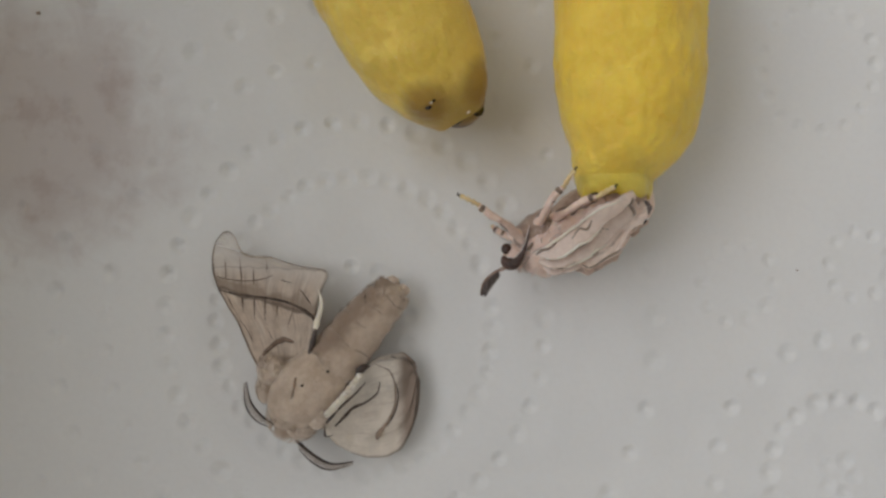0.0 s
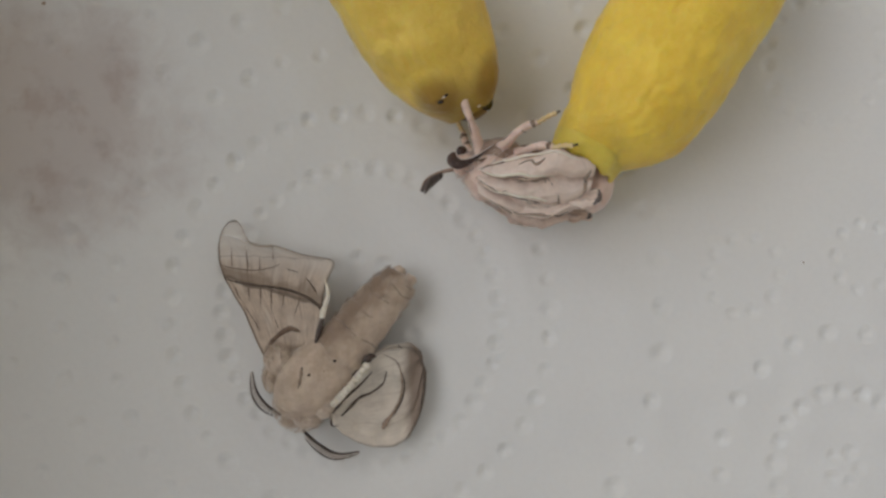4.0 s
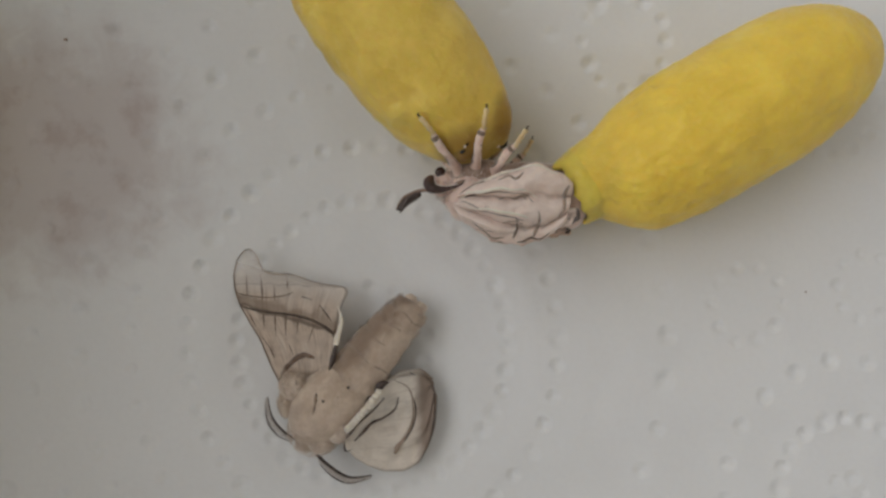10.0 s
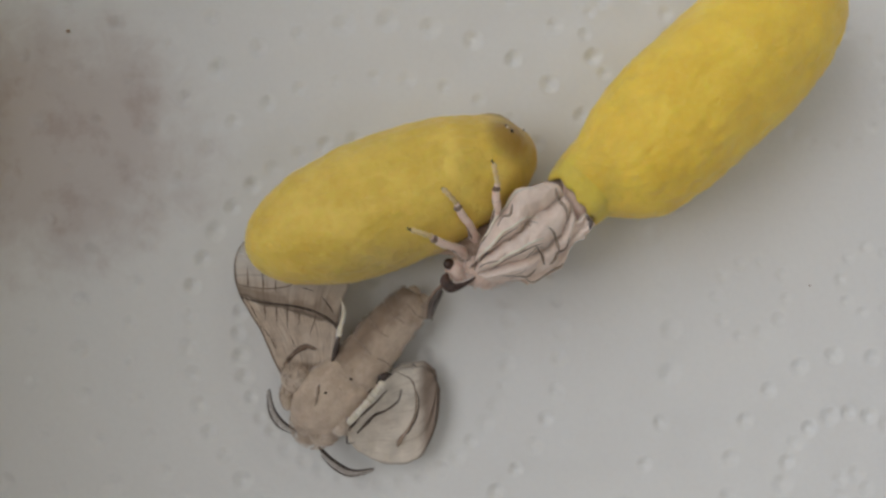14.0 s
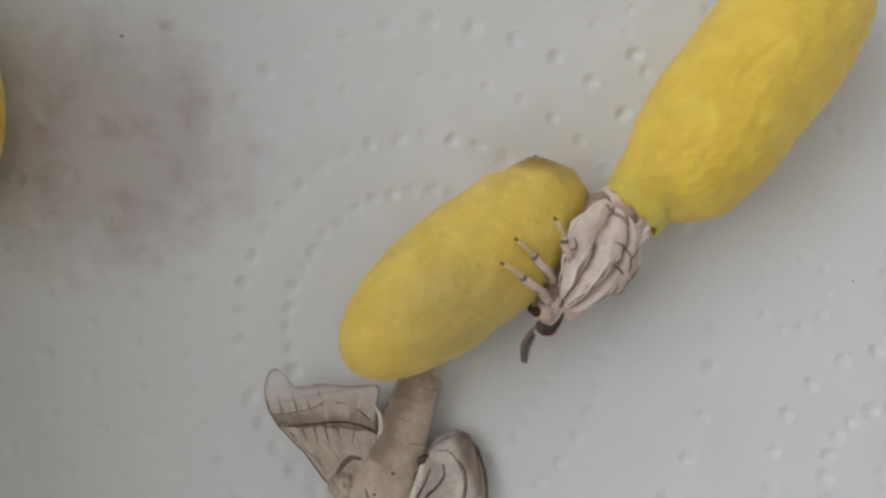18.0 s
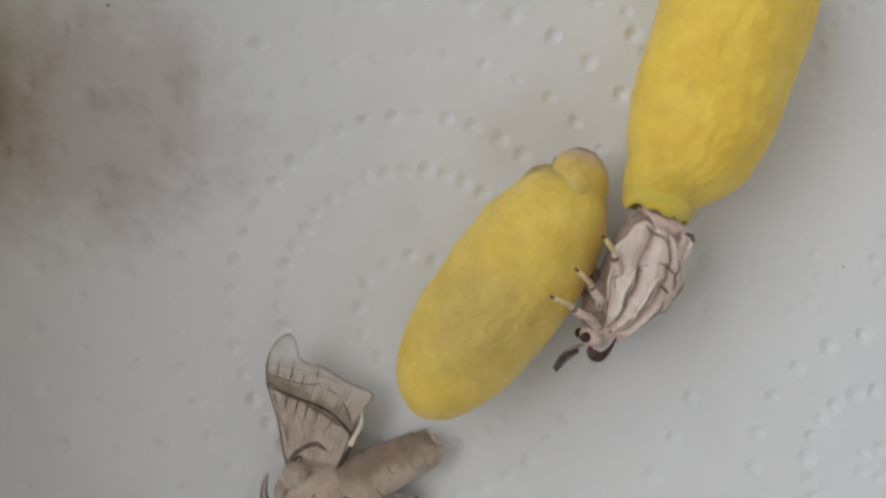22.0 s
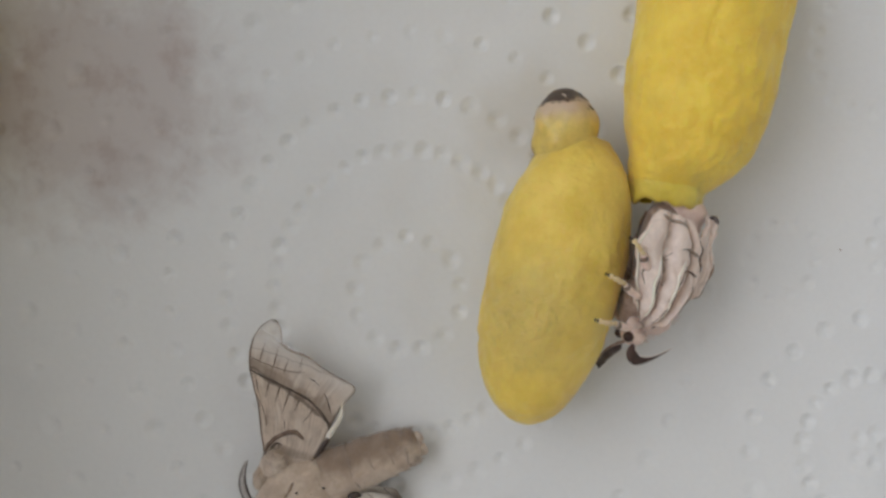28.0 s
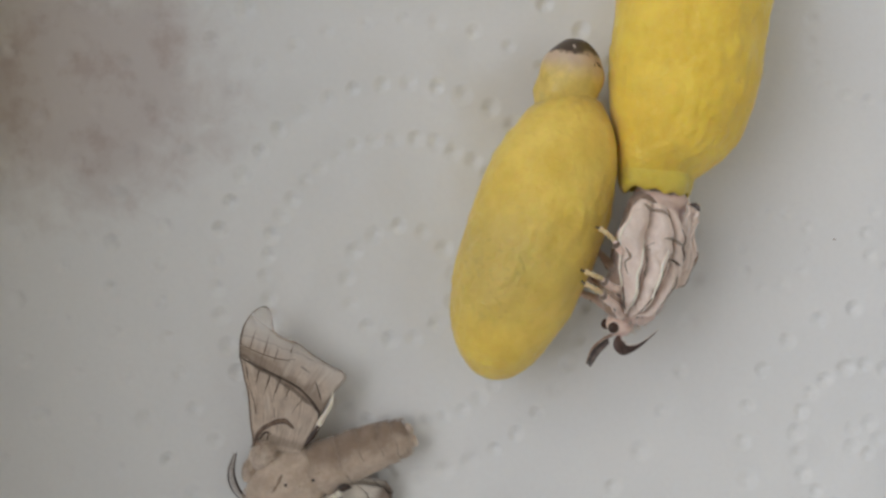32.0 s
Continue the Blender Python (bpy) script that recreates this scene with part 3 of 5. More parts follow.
VEIN = horn_material("dark_vein", (0.06, 0.042, 0.034), (0.16, 0.115, 0.09), 0.75)
FINE_VEIN = horn_material("brown_vein", (0.15, 0.105, 0.08), (0.30, 0.23, 0.18), 0.75)
EYE = horn_material("chestnut_eye", (0.03, 0.013, 0.009), (0.07, 0.03, 0.02), 0.38)
BEAD = horn_material("wet_black", (0.012, 0.008, 0.006), (0.03, 0.02, 0.015), 0.12)
LINE = (0.12, 0.085, 0.07)
BROWN = (0.34, 0.26, 0.20)
WING_SPREAD = wing_material("spread_wing", (0.80, 0.68, 0.57), [(0.625, 0.045, 0.65, BROWN), (0.60, 0.016, 0.5, LINE), (0.725, 0.007, 0.3, LINE), (0.10, 0.07, 0.5, BROWN)], 0.69, 0.7, 0.35, (0.64, 0.52, 0.42), 0.1, 0.5, 0.64)
WING_FOLDED = wing_material("folded_wing", (0.93, 0.86, 0.77), [(0.97, 0.17, 0.9, (0.34, 0.26, 0.21))], 0.86, 0.3, 0.25, (0.86, 0.76, 0.66), 0.03, 0.22)
WING_FRESH = pad_material()
PLASTER = wall_material("white_plaster", (0.78, 0.77, 0.74), (0.72, 0.71, 0.69))
WOOD = wall_material("table_wood", (0.36, 0.24, 0.14), (0.28, 0.18, 0.1))
FLOORING = wall_material("grey_flooring", (0.42, 0.41, 0.39), (0.36, 0.35, 0.34))
FRAME = wall_material("white_frame", (0.8, 0.8, 0.79), (0.76, 0.76, 0.75))

# ---------------------------------------------------------------- room and table
def slab(name, size, centre, material, label, category, kind="structure", parent=None):
    """A plain board with softened edges, in metres."""
    me, bm = bpy.data.meshes.new(name), bmesh.new()
    bmesh.ops.create_cube(bm, size=1.0, matrix=Matrix.Translation(centre) @ Matrix.Diagonal((*size, 1)))
    bmesh.ops.bevel(bm, geom=bm.edges[:], offset=min(size) * 0.08, segments=2, affect="EDGES")
    bm.to_mesh(me)
    bm.free()
    me.materials.append(material)
    ob = new(name, me)
    if parent is not None:
        ob.parent = parent
        return ob
    return tagged(ob, label, category, "", kind)


X0, X1, Y0, Y1, ZF, ZC = -0.72, 1.05, -1.0, 1.65, -0.75, 1.75
WY0, WY1, WZ0, WZ1 = -0.3, 1.4, 0.2, 1.6
slab("floor", (X1 - X0 + 0.4, Y1 - Y0 + 0.4, 0.1), ((X0 + X1) / 2, (Y0 + Y1) / 2, ZF - 0.05), FLOORING, "plain grey floor of the room", "floor")
slab("ceiling", (X1 - X0 + 0.4, Y1 - Y0 + 0.4, 0.1), ((X0 + X1) / 2, (Y0 + Y1) / 2, ZC + 0.05), PLASTER, "plain white ceiling of the room", "ceiling")
slab("wall_east", (0.15, Y1 - Y0, ZC - ZF), (X1 + 0.075, (Y0 + Y1) / 2, (ZF + ZC) / 2), PLASTER, "plain white plaster wall", "wall")
slab("wall_north", (X1 - X0, 0.15, ZC - ZF), ((X0 + X1) / 2, Y1 + 0.075, (ZF + ZC) / 2), PLASTER, "plain white plaster wall", "wall")
slab("wall_south", (X1 - X0, 0.15, ZC - ZF), ((X0 + X1) / 2, Y0 - 0.075, (ZF + ZC) / 2), PLASTER, "plain white plaster wall", "wall")
wall = thing("wall_west", "white plaster wall with a window opening", "wall", kind="structure")
for nm, y0, y1, z0, z1 in (("wall_below", Y0, Y1, ZF, WZ0), ("wall_above", Y0, Y1, WZ1, ZC), ("wall_side", Y0, WY0, WZ0, WZ1), ("wall_side", WY1, Y1, WZ0, WZ1)):
    slab(nm, (0.15, y1 - y0, z1 - z0), (X0 - 0.075, (y0 + y1) / 2, (z0 + z1) / 2), PLASTER, "", "", parent=wall)
window = thing("window_1", "white framed window letting in soft daylight", "window", kind="structure")
for nm, sy, sz, cy, cz in (("window_frame", 0.05, WZ1 - WZ0, WY0 + 0.025, (WZ0 + WZ1) / 2), ("window_frame", 0.05, WZ1 - WZ0, WY1 - 0.025, (WZ0 + WZ1) / 2),
                           ("window_frame", WY1 - WY0 - 0.1, 0.05, (WY0 + WY1) / 2, WZ1 - 0.025), ("window_sill", WY1 - WY0 - 0.1, 0.05, (WY0 + WY1) / 2, WZ0 + 0.025)):
    slab(nm, (0.06, sy, sz), (X0 - 0.06, cy, cz), FRAME, "", "", parent=window)
table = thing("table", "plain wooden table under the paper towel", "table")
slab("tabletop", (1.3, 0.8, 0.03), (0.1, 0.1, -0.0165), WOOD, "", "", parent=table)
for sx in (-0.5, 0.7):
    for sy in (-0.25, 0.45):
        slab("leg", (0.06, 0.06, 0.72), (sx, sy, -0.39), WOOD, "", "", parent=table)


# ---------------------------------------------------------------- unseen card sides, added to shade the left and bounce light
CARD = wall_material("white_card", (0.76, 0.75, 0.73), (0.70, 0.69, 0.67))
shade_tray = thing("tray", "unseen white card tray added to shade the left and bounce light right", "tray")
for sx, sy, sz, cx, cy in ((0.004, 0.30, 0.065, -0.089, 0.0), (0.004, 0.30, 0.065, 0.108, 0.0), (0.193, 0.004, 0.065, 0.0095, 0.148), (0.193, 0.004, 0.065, 0.0095, -0.148)):
    slab("side", (sx, sy, sz), (cx, cy, sz / 2 - 0.0005), CARD, "", "", parent=shade_tray)


# ---------------------------------------------------------------- embossed paper towel
def rings_of_dots():
    """Pressed dots of the towel's pattern: big 42-spoke rosettes, small 21-spoke ones and rings between (x, y, radius, depth)."""
    rng = random.Random(4)
    dots = []
    small = ((44.8, -25.6, 16.2), (42.3, 20.4, 8.6), (46.9, -1.7, 5.6), (33.2, -3.8, 6.0))

    def ring(cx, cy, r, count, phase, size, depth, tall=1.073, keep=lambda x, y, a: True):
        for k in range(count):
            a = radians(phase + 360 * k / count)
            x, y = cx + r * math.cos(a) + rng.gauss(0, 0.09), cy + tall * r * math.sin(a) + rng.gauss(0, 0.09)
            if keep(x, y, math.degrees(a) % 360):
                dots.append((x, y, size * rng.uniform(0.85, 1.15), depth * rng.uniform(0.8, 1.2) * (1.3 if x < -24 else 0.95)))

    free = lambda x, y, a: all(math.hypot(x - p, y - q) > r for p, q, r in small)
    cx, cy = -10.0, -8.67
    ring(cx, cy, 6.25, 13, 10, 0.55, 0.42)
    ring(cx, cy, 15.6, 42, 93.2, 0.52, 0.42)
    ring(cx, cy, 21.45, 42, 88.2, 0.56, 0.46)
    ring(cx, cy, 28.1, 42, 91, 0.50, 0.34, keep=lambda x, y, a: free(x, y, a) and 35 < a < 290)
    ring(cx, cy, 33.9, 42, 88, 0.62, 0.50, keep=free)
    ring(cx, cy, 39.5, 42, 93, 0.52, 0.34, keep=lambda x, y, a: free(x, y, a) and x < 20)
    ring(cx, cy, 45.0, 42, 89, 0.6, 0.42, keep=lambda x, y, a: free(x, y, a) and x < 20)
    ring(cx, cy, 51.0, 42, 92, 0.5, 0.34, keep=lambda x, y, a: x < 20)
    ring(44.8, -25.6, 1.7, 5, 0, 0.55, 0.3)
    ring(44.8, -25.6, 8.0, 21, 92, 0.56, 0.44)
    ring(44.8, -25.6, 14.2, 21, 98, 0.60, 0.46)
    ring(42.3, 20.4, 6.5, 16, 5, 0.46, 0.38)
    ring(46.9, -1.7, 3.5, 9, 20, 0.46, 0.36)
    ring(33.2, -3.8, 4.1, 10, 0, 0.46, 0.36)
    ring(19.0, 26.5, 5.0, 12, 0, 0.46, 0.36)
    return dots


def paper_towel():
    step = 0.26
    def axis(lo, hi):
        inner = np.arange(lo, hi + step / 2, step)
        out = np.cumsum(np.geomspace(0.4, 12, 10))
        return np.concatenate([lo - out[::-1], inner, hi + out])
    xs, ys = axis(-66, 60), axis(-38, 38)
    gx, gy = np.meshgrid(xs, ys)
    h = np.zeros_like(gx)
    for x, y, s, d in rings_of_dots():
        i0, i1 = np.searchsorted(xs, (x - 4 * s, x + 4 * s))
        j0, j1 = np.searchsorted(ys, (y - 4 * s, y + 4 * s))
        if i1 - i0 < 3 or j1 - j0 < 3:
            continue
        r2 = ((gx[j0:j1, i0:i1] - x) ** 2 + (gy[j0:j1, i0:i1] - y) ** 2) / s ** 2
        h[j0:j1, i0:i1] -= 0.74 * d * np.exp(-0.55 * r2 ** 1.1) - 0.10 * d * np.exp(-((np.sqrt(r2) - 2.1) / 0.6) ** 2)
    rr = np.hypot(gx + 10.0, (gy + 8.67) / 1.073)
    for r, w in ((11.0, 2.2), (18.7, 1.6), (25.0, 1.6)):
        h += 0.13 * np.exp(-((rr - r) / w) ** 2)
    rng = np.random.default_rng(5)
    near = (np.abs(gx) < 120) & (np.abs(gy) < 120)
    for _ in range(26):
        k = rng.normal(0, 1, 2) * rng.choice([0.08, 0.25, 0.6])
        h += near * 0.035 * np.sin(k[0] * gx + k[1] * gy + rng.uniform(0, 6.3))
    n, m = gx.shape
    co = np.stack([gx, gy, h], -1).reshape(-1, 3) * MM
    idx = np.arange(n * m).reshape(n, m)
    quads = np.stack([idx[:-1, :-1], idx[:-1, 1:], idx[1:, 1:], idx[1:, :-1]], -1).reshape(-1, 4)
    me = bpy.data.meshes.new("paper_towel")
    me.vertices.add(n * m)
    me.vertices.foreach_set("co", co.ravel())
    me.loops.add(quads.size)
    me.loops.foreach_set("vertex_index", quads.ravel().astype(np.int32))
    me.polygons.add(len(quads))
    me.polygons.foreach_set("loop_start", np.arange(0, quads.size, 4, dtype=np.int32))
    me.update(calc_edges=True)
    me.polygons.foreach_set("use_smooth", np.ones(len(quads), dtype=bool))
    me.materials.append(PAPER)
    return tagged(new("paper_towel", me), "white paper towel embossed with rings of dots, brownish stain", "paper towel", kind="structure")


paper_towel()


# ---------------------------------------------------------------- cocoons
def shell(length, radius, power, seed, taper=0.0, waist=0.0, lumps=0.28, wrinkle=0.0, neck=None, cut=0.992, nu=150, nv=110):
    bm = bmesh.new()
    off = Vector((seed * 11.0, seed * 5.0, seed * 2.0))
    rings = []
    for i in range(nu + 1):
        s = -math.cos(math.pi * (0.004 + (math.acos(-cut) / math.pi - 0.004) * min(i, nu - 2) / (nu - 2)))
        r = radius * max(1 - abs(s) ** power, 0) ** 0.5 * (1 + taper * s) * (1 - waist * math.exp(-(s * 2.2) ** 2))
        if neck and s > 0.6:
            r = (r ** 5 + (neck * min(1, (s - 0.6) / 0.2)) ** 5) ** 0.2
        if cut < 0.99 and i > nu - 2:
            s, r = s - 0.02 * (i - nu + 2), r - 0.35 * (i - nu + 2)
        ring = []
        for k in range(nv):
            a = 2 * math.pi * k / nv
            d = Vector((0, math.cos(a), math.sin(a)))
            p = Vector((s * length / 2, 0, 0)) + d * r
            push = d * (0.35 + 0.65 * r / radius) + Vector((s * 0.5 * (1 - r / radius), 0, 0))
            q = lumps * noise.noise(p * 0.2 + off) * 1.6 + lumps * 0.5 * noise.noise(p * 0.55 + off) + lumps * 0.32 * noise.noise(p * 1.5 + off)
            q += lumps * 0.16 * noise.noise(p * 3.2 + off)
            if wrinkle:
                g = noise.noise(Vector((p.x * 0.3, p.y * 1.3, p.z * 1.3)) + off)
                where_ = min(1, max(0.0, 0.5 + 1.6 * noise.noise(p * 0.13 + off)))
                q -= wrinkle * max(0.0, 0.3 - abs(g)) * where_ * (r / radius)
                q -= 0.3 * wrinkle * max(0.0, noise.noise(p * 0.75 - off) - 0.22) * where_
            ring.append(bm.verts.new(p + push * q))
        rings.append(ring)
    for a, b in zip(rings, rings[1:]):
        for k in range(nv):
            bm.faces.new((a[k], b[k], b[(k + 1) % nv], a[(k + 1) % nv]))
    bm.faces.new(rings[0])
    if not neck:
        bm.faces.new(rings[-1][::-1])
    return bm


def collar(x0, x1, r0, r1, seed, ragged=0.5, n=54, wall_mm=0.25):
    """A torn, slightly flaring lip of silk round an opening on the x axis."""
    bm = bmesh.new()
    rings = []
    for layer in (0, 1):
        for i in range(6):
            s = i / 5 if layer == 0 else 1 - i / 5
            ring = []
            for k in range(n):
                a = 2 * math.pi * k / n
                tear = ragged * noise.noise(Vector((math.cos(a) * 2.2, math.sin(a) * 2.2, seed))) * s
                r = r0 + (r1 - r0) * s ** 1.5 - layer * wall_mm + 0.25 * noise.noise(Vector((math.cos(a) * 3, math.sin(a) * 3, s * 2 + seed)))
                ring.append(bm.verts.new((x0 + (x1 - x0 + tear * 1.6) * s, r * math.cos(a), r * math.sin(a))))
            rings.append(ring)
    for a, b in zip(rings, rings[1:]):
        for k in range(n):
            bm.faces.new((a[k], b[k], b[(k + 1) % n], a[(k + 1) % n]))
    return bm


def floss(length, radius, count, seed, reach=1.0):
    """Loose silk fibres that stand off the shell."""
    rng = random.Random(seed)
    bm = bmesh.new()
    for _ in range(count):
        s, a = rng.uniform(-0.97, 0.97), rng.uniform(0, 2 * math.pi)
        r = radius * (1 - abs(s) ** 2.4) ** 0.5
        p = Vector((s * length / 2, r * math.cos(a), r * math.sin(a)))
        n = Vector((s * 0.4, math.cos(a), math.sin(a))).normalized()
        t = Vector([rng.uniform(-1, 1) for _ in range(3)]).cross(n).normalized()
        L = rng.uniform(0.8, 2.6) * reach
        path = [p - n * 0.1, p + t * L * 0.5 + n * rng.uniform(0.1, 0.45) * reach, p + t * L + n * rng.uniform(-0.3, 0.25)]
        tube(bm, spline(path, 5), [0.014, 0.008], 3)
    return bm


cocoon_pushed = thing("cocoon", "yellow silk cocoon with a brown wet end, moth emerging", "cocoon", "cocoons")
bm = shell(31.6, 7.05, 2.4, 3, taper=0.035, lumps=0.19, wrinkle=0.75, neck=2.2, cut=0.974)
for at in (Vector((12.8, -2.4, 3.6)), Vector((13.6, 3.0, 2.6))):
    # two wet lobes swell beside the opening
    for v in bm.verts:
        v.co += Vector((0.5, at.y * 0.25, at.z * 0.25)) * 0.75 * math.exp(-((v.co - at).length / 2.2) ** 2)
for v in bm.verts:
    # one side of the lip droops over the opening
    droop = min(1, max(0.0, (v.co.x - 12.6) / 2.5)) ** 2 * min(1, max(0.0, v.co.z / 2.2 + 0.25))
    v.co.x += 0.45 * droop
    v.co.z -= 0.7 * droop
lip = [v.co.copy() for v in bm.verts if v.co.x > 10 and v.co.z > 0]
part("shell", bm, SILK_PUSHED, cocoon_pushed)
part("floss", floss(29.0, 7.1, 60, 8, 0.7), SILK_PUSHED, cocoon_pushed, "loose silk fibres")
# dark holes; the CREAM beads are highlights painted between them
for x, y, r, mat_ in ((13.5, -2.5, 0.26, BEAD), (13.2, -1.65, 0.15, BEAD), (13.3, -2.1, 0.13, CREAM), (15.5, -0.3, 0.5, BEAD), (15.3, 2.0, 0.42, BEAD), (15.45, 0.9, 0.17, CREAM)):
    p = min(lip, key=lambda q: (q.x - x) ** 2 + (q.y - y) ** 2)
    bm = bmesh.new()
    ball(bm, p, r, 8, (0.9, 1.4, 0.6))
    part("hole" if mat_ is BEAD else "painted_glint", bm, mat_, cocoon_pushed, "small wet dark hole" if mat_ is BEAD else "pale painted glint on the wet end")

cocoon_torn = thing("cocoon", "bright yellow silk cocoon with a torn open end", "cocoon", "cocoons")
bm = shell(34.8, 7.6, 3.1, 9, taper=-0.02, lumps=0.22, wrinkle=0.85, neck=3.5, cut=0.982)
bmesh.ops.translate(bm, verts=bm.verts, vec=(-0.35, 0, 0))
OPENING = -1.5
for v in bm.verts:
    v.co.y += OPENING * min(1, max(0.0, (v.co.x - 11.5) / 4.5)) ** 1.5
for side, x0, x1, deep in ((-1.6, -6.0, 11.0, 0.34), (-0.2, 2.0, 13.0, 0.22), (1.5, -12.0, 1.0, 0.22), (-3.4, -14.0, -3.0, 0.2)):
    # long sharp creases down the upper side
    for v in bm.verts:
        if v.co.z > 2 and x0 < v.co.x < x1:
            d = v.co.y - side - 0.9 * noise.noise(Vector((v.co.x * 0.28, side, 0))) - 0.25 * noise.noise(Vector((v.co.x * 1.1, side, 4)))
            v.co.z -= deep * math.exp(-(d / 0.3) ** 2) * min(1, (v.co.x - x0) / 2, (x1 - v.co.x) / 2) * (0.7 + 0.5 * noise.noise(Vector((v.co.x * 0.6, 3, side))))
part("shell", bm, SILK_TORN, cocoon_torn)
bm = bmesh.new()
ball(bm, (16.2, OPENING, 0), 3.35, 14, (0.32, 1, 1))
part("lining", bm, SILK_LIP, cocoon_torn, "matted silk inside the opening")
bm = collar(15.5, 17.6, 4.0, 3.4, 6.0, 0.45, wall_mm=0.3)
bmesh.ops.translate(bm, verts=bm.verts, vec=(0, OPENING, 0))
part("torn_collar", bm, SILK_LIP, cocoon_torn, "torn yellow silk collar")
part("floss", floss(35.6, 7.7, 70, 18, 0.7), SILK_TORN, cocoon_torn, "loose silk fibres")

cocoon_still = thing("cocoon", "yellow silk cocoon lying beside the brown stain", "cocoon", "cocoons", m=pmm(-64.3, 15.8, 7.2, 0, 0, 86))
part("shell", shell(32.0, 7.3, 2.4, 21, lumps=0.32), SILK_TORN, cocoon_still)
part("floss", floss(32.0, 7.45, 60, 28), SILK_TORN, cocoon_still, "loose silk fibres")


# ---------------------------------------------------------------- moths
def antenna(parent, path, comb_mm, side, seed, width=0.13, label="dark feathered antenna", dense=3, barb=0.075, material=None, rim=False):
    """A curved shaft with a comb of fine barbs."""
    pts = spline(path, 26)
    bm = bmesh.new()
    tube(bm, pts, [width, width * 0.9, width * 0.35], 7)
    shaft = part("antenna", bm, DARK, parent, label)
    bm = bmesh.new()
    rng = random.Random(seed)
    for i in range(1, 25):
        d = (pts[i + 1] - pts[i - 1]).normalized()
        full = comb_mm * math.sin(math.pi * (0.12 + 0.83 * i / 25)) ** 0.7
        for s in (1, 0.35):
            w = (Vector(side) * s + d * 0.45).normalized()
            for k in range(dense):
                base = pts[i] + d * 0.07 * k
                tip = base + w * full * s * rng.uniform(0.85, 1.1) + Vector((0, 0, rng.uniform(-0.08, 0.08)))
                tube(bm, [base, base.lerp(tip, 0.6) + d * 0.04, tip], [barb, barb * 0.9, barb * 0.4], 4)
    part("comb", bm, material or COMB, shaft, "fine grey-brown barbs")
    if rim:
        # the tips of the barbs close into a dark line
        bm = bmesh.new()
        edge_ = [pts[i] + Vector(side) * comb_mm * math.sin(math.pi * (0.12 + 0.83 * i / 25)) ** 0.7 for i in range(2, 25)]
        tube(bm, edge_, [0.03, 0.09, 0.09, 0.03], 6)
        part("comb_edge", bm, DARK, shaft, "dark line along the barb tips")
    return shaft


# -- the moth that rests with one wing spread, built round its thorax, x and y in the plane of the paper
def local(px, py, z):
    return Vector((px / 16.3, py / 16.3, z))


moth_resting = thing("moth", "tan silk moth resting with one patterned wing spread", "moth", "moths")
rng = random.Random(12)
bm = bmesh.new()
tube(bm, spline([local(58, 58, 3.0), local(20, 22, 3.4), local(-12, -14, 3.6), local(-32, -48, 3.2), local(-38, -66, 2.7)], 44), [2.1, 3.5, 3.9, 3.75, 3.1, 1.9, 0.7], 48, 0.74, 0.3, 0.6)
part("thorax", bm, TAN, moth_resting)
bm = bmesh.new()
for c, r, q in ((local(0, 0, 3.4), (3.8, 3.8, 2.6), 800), (local(-26, -46, 3.1), (2.9, 2.9, 2.2), 260)):
    fur(bm, ellipsoid_roots(c, r, q * 2, rng, 0.05), 0.7, 0.045, rng, (1.3, 1.6, -0.2), 0.35)
part("thorax_fur", bm, TAN_FUR, moth_resting, "dense tan hair")
bm = bmesh.new()
ball(bm, local(-38, -66, 2.6), 1.35, 10, (1.1, 1, 0.9))
part("head", bm, TAN, moth_resting)
for p in ((-54, -62, 2.3), (-24, -80, 2.3)):
    bm = bmesh.new()
    ball(bm, local(*p), 0.62, 10)
    part("eye", bm, EYE, moth_resting, "glossy black eye")
antenna(moth_resting, [local(-56, -66, 2.6), local(-84, -48, 2.6), local(-104, -22, 2.5), local(-113, 12, 2.3)], 1.0, (-0.6, -0.55, 0.0), 1, 0.13, dense=2, barb=0.045, material=GREY_COMB, rim=True)
antenna(moth_resting, [local(-22, -92, 2.6), local(8, -118, 2.5), local(40, -134, 2.4), local(78, -131, 2.2)], 0.9, (-0.35, -0.8, 0.0), 2, 0.18, dense=3, barb=0.05, material=GREY_COMB, rim=True)
for p in ((0, 18, 6.35), (23, 24, 6.1), (42, 40, 5.7)):
    bm = bmesh.new()
    ball(bm, local(*p), 0.14, 6, (1.4, 1, 0.9))
    part("spot", bm, DARK, moth_resting, "small dark spot on the back")

bm = bmesh.new()
tube(bm, spline([local(-12, 36, 5.7), local(-14, 18, 6.3), local(-16, 4, 6.45), local(-23, -14, 6.2)], 14), [0.05, 0.16, 0.12, 0.03], 6, 0.5, 0.2, 3)
part("seam", bm, BROWN_SCALES, moth_resting, "dark seam on the back")
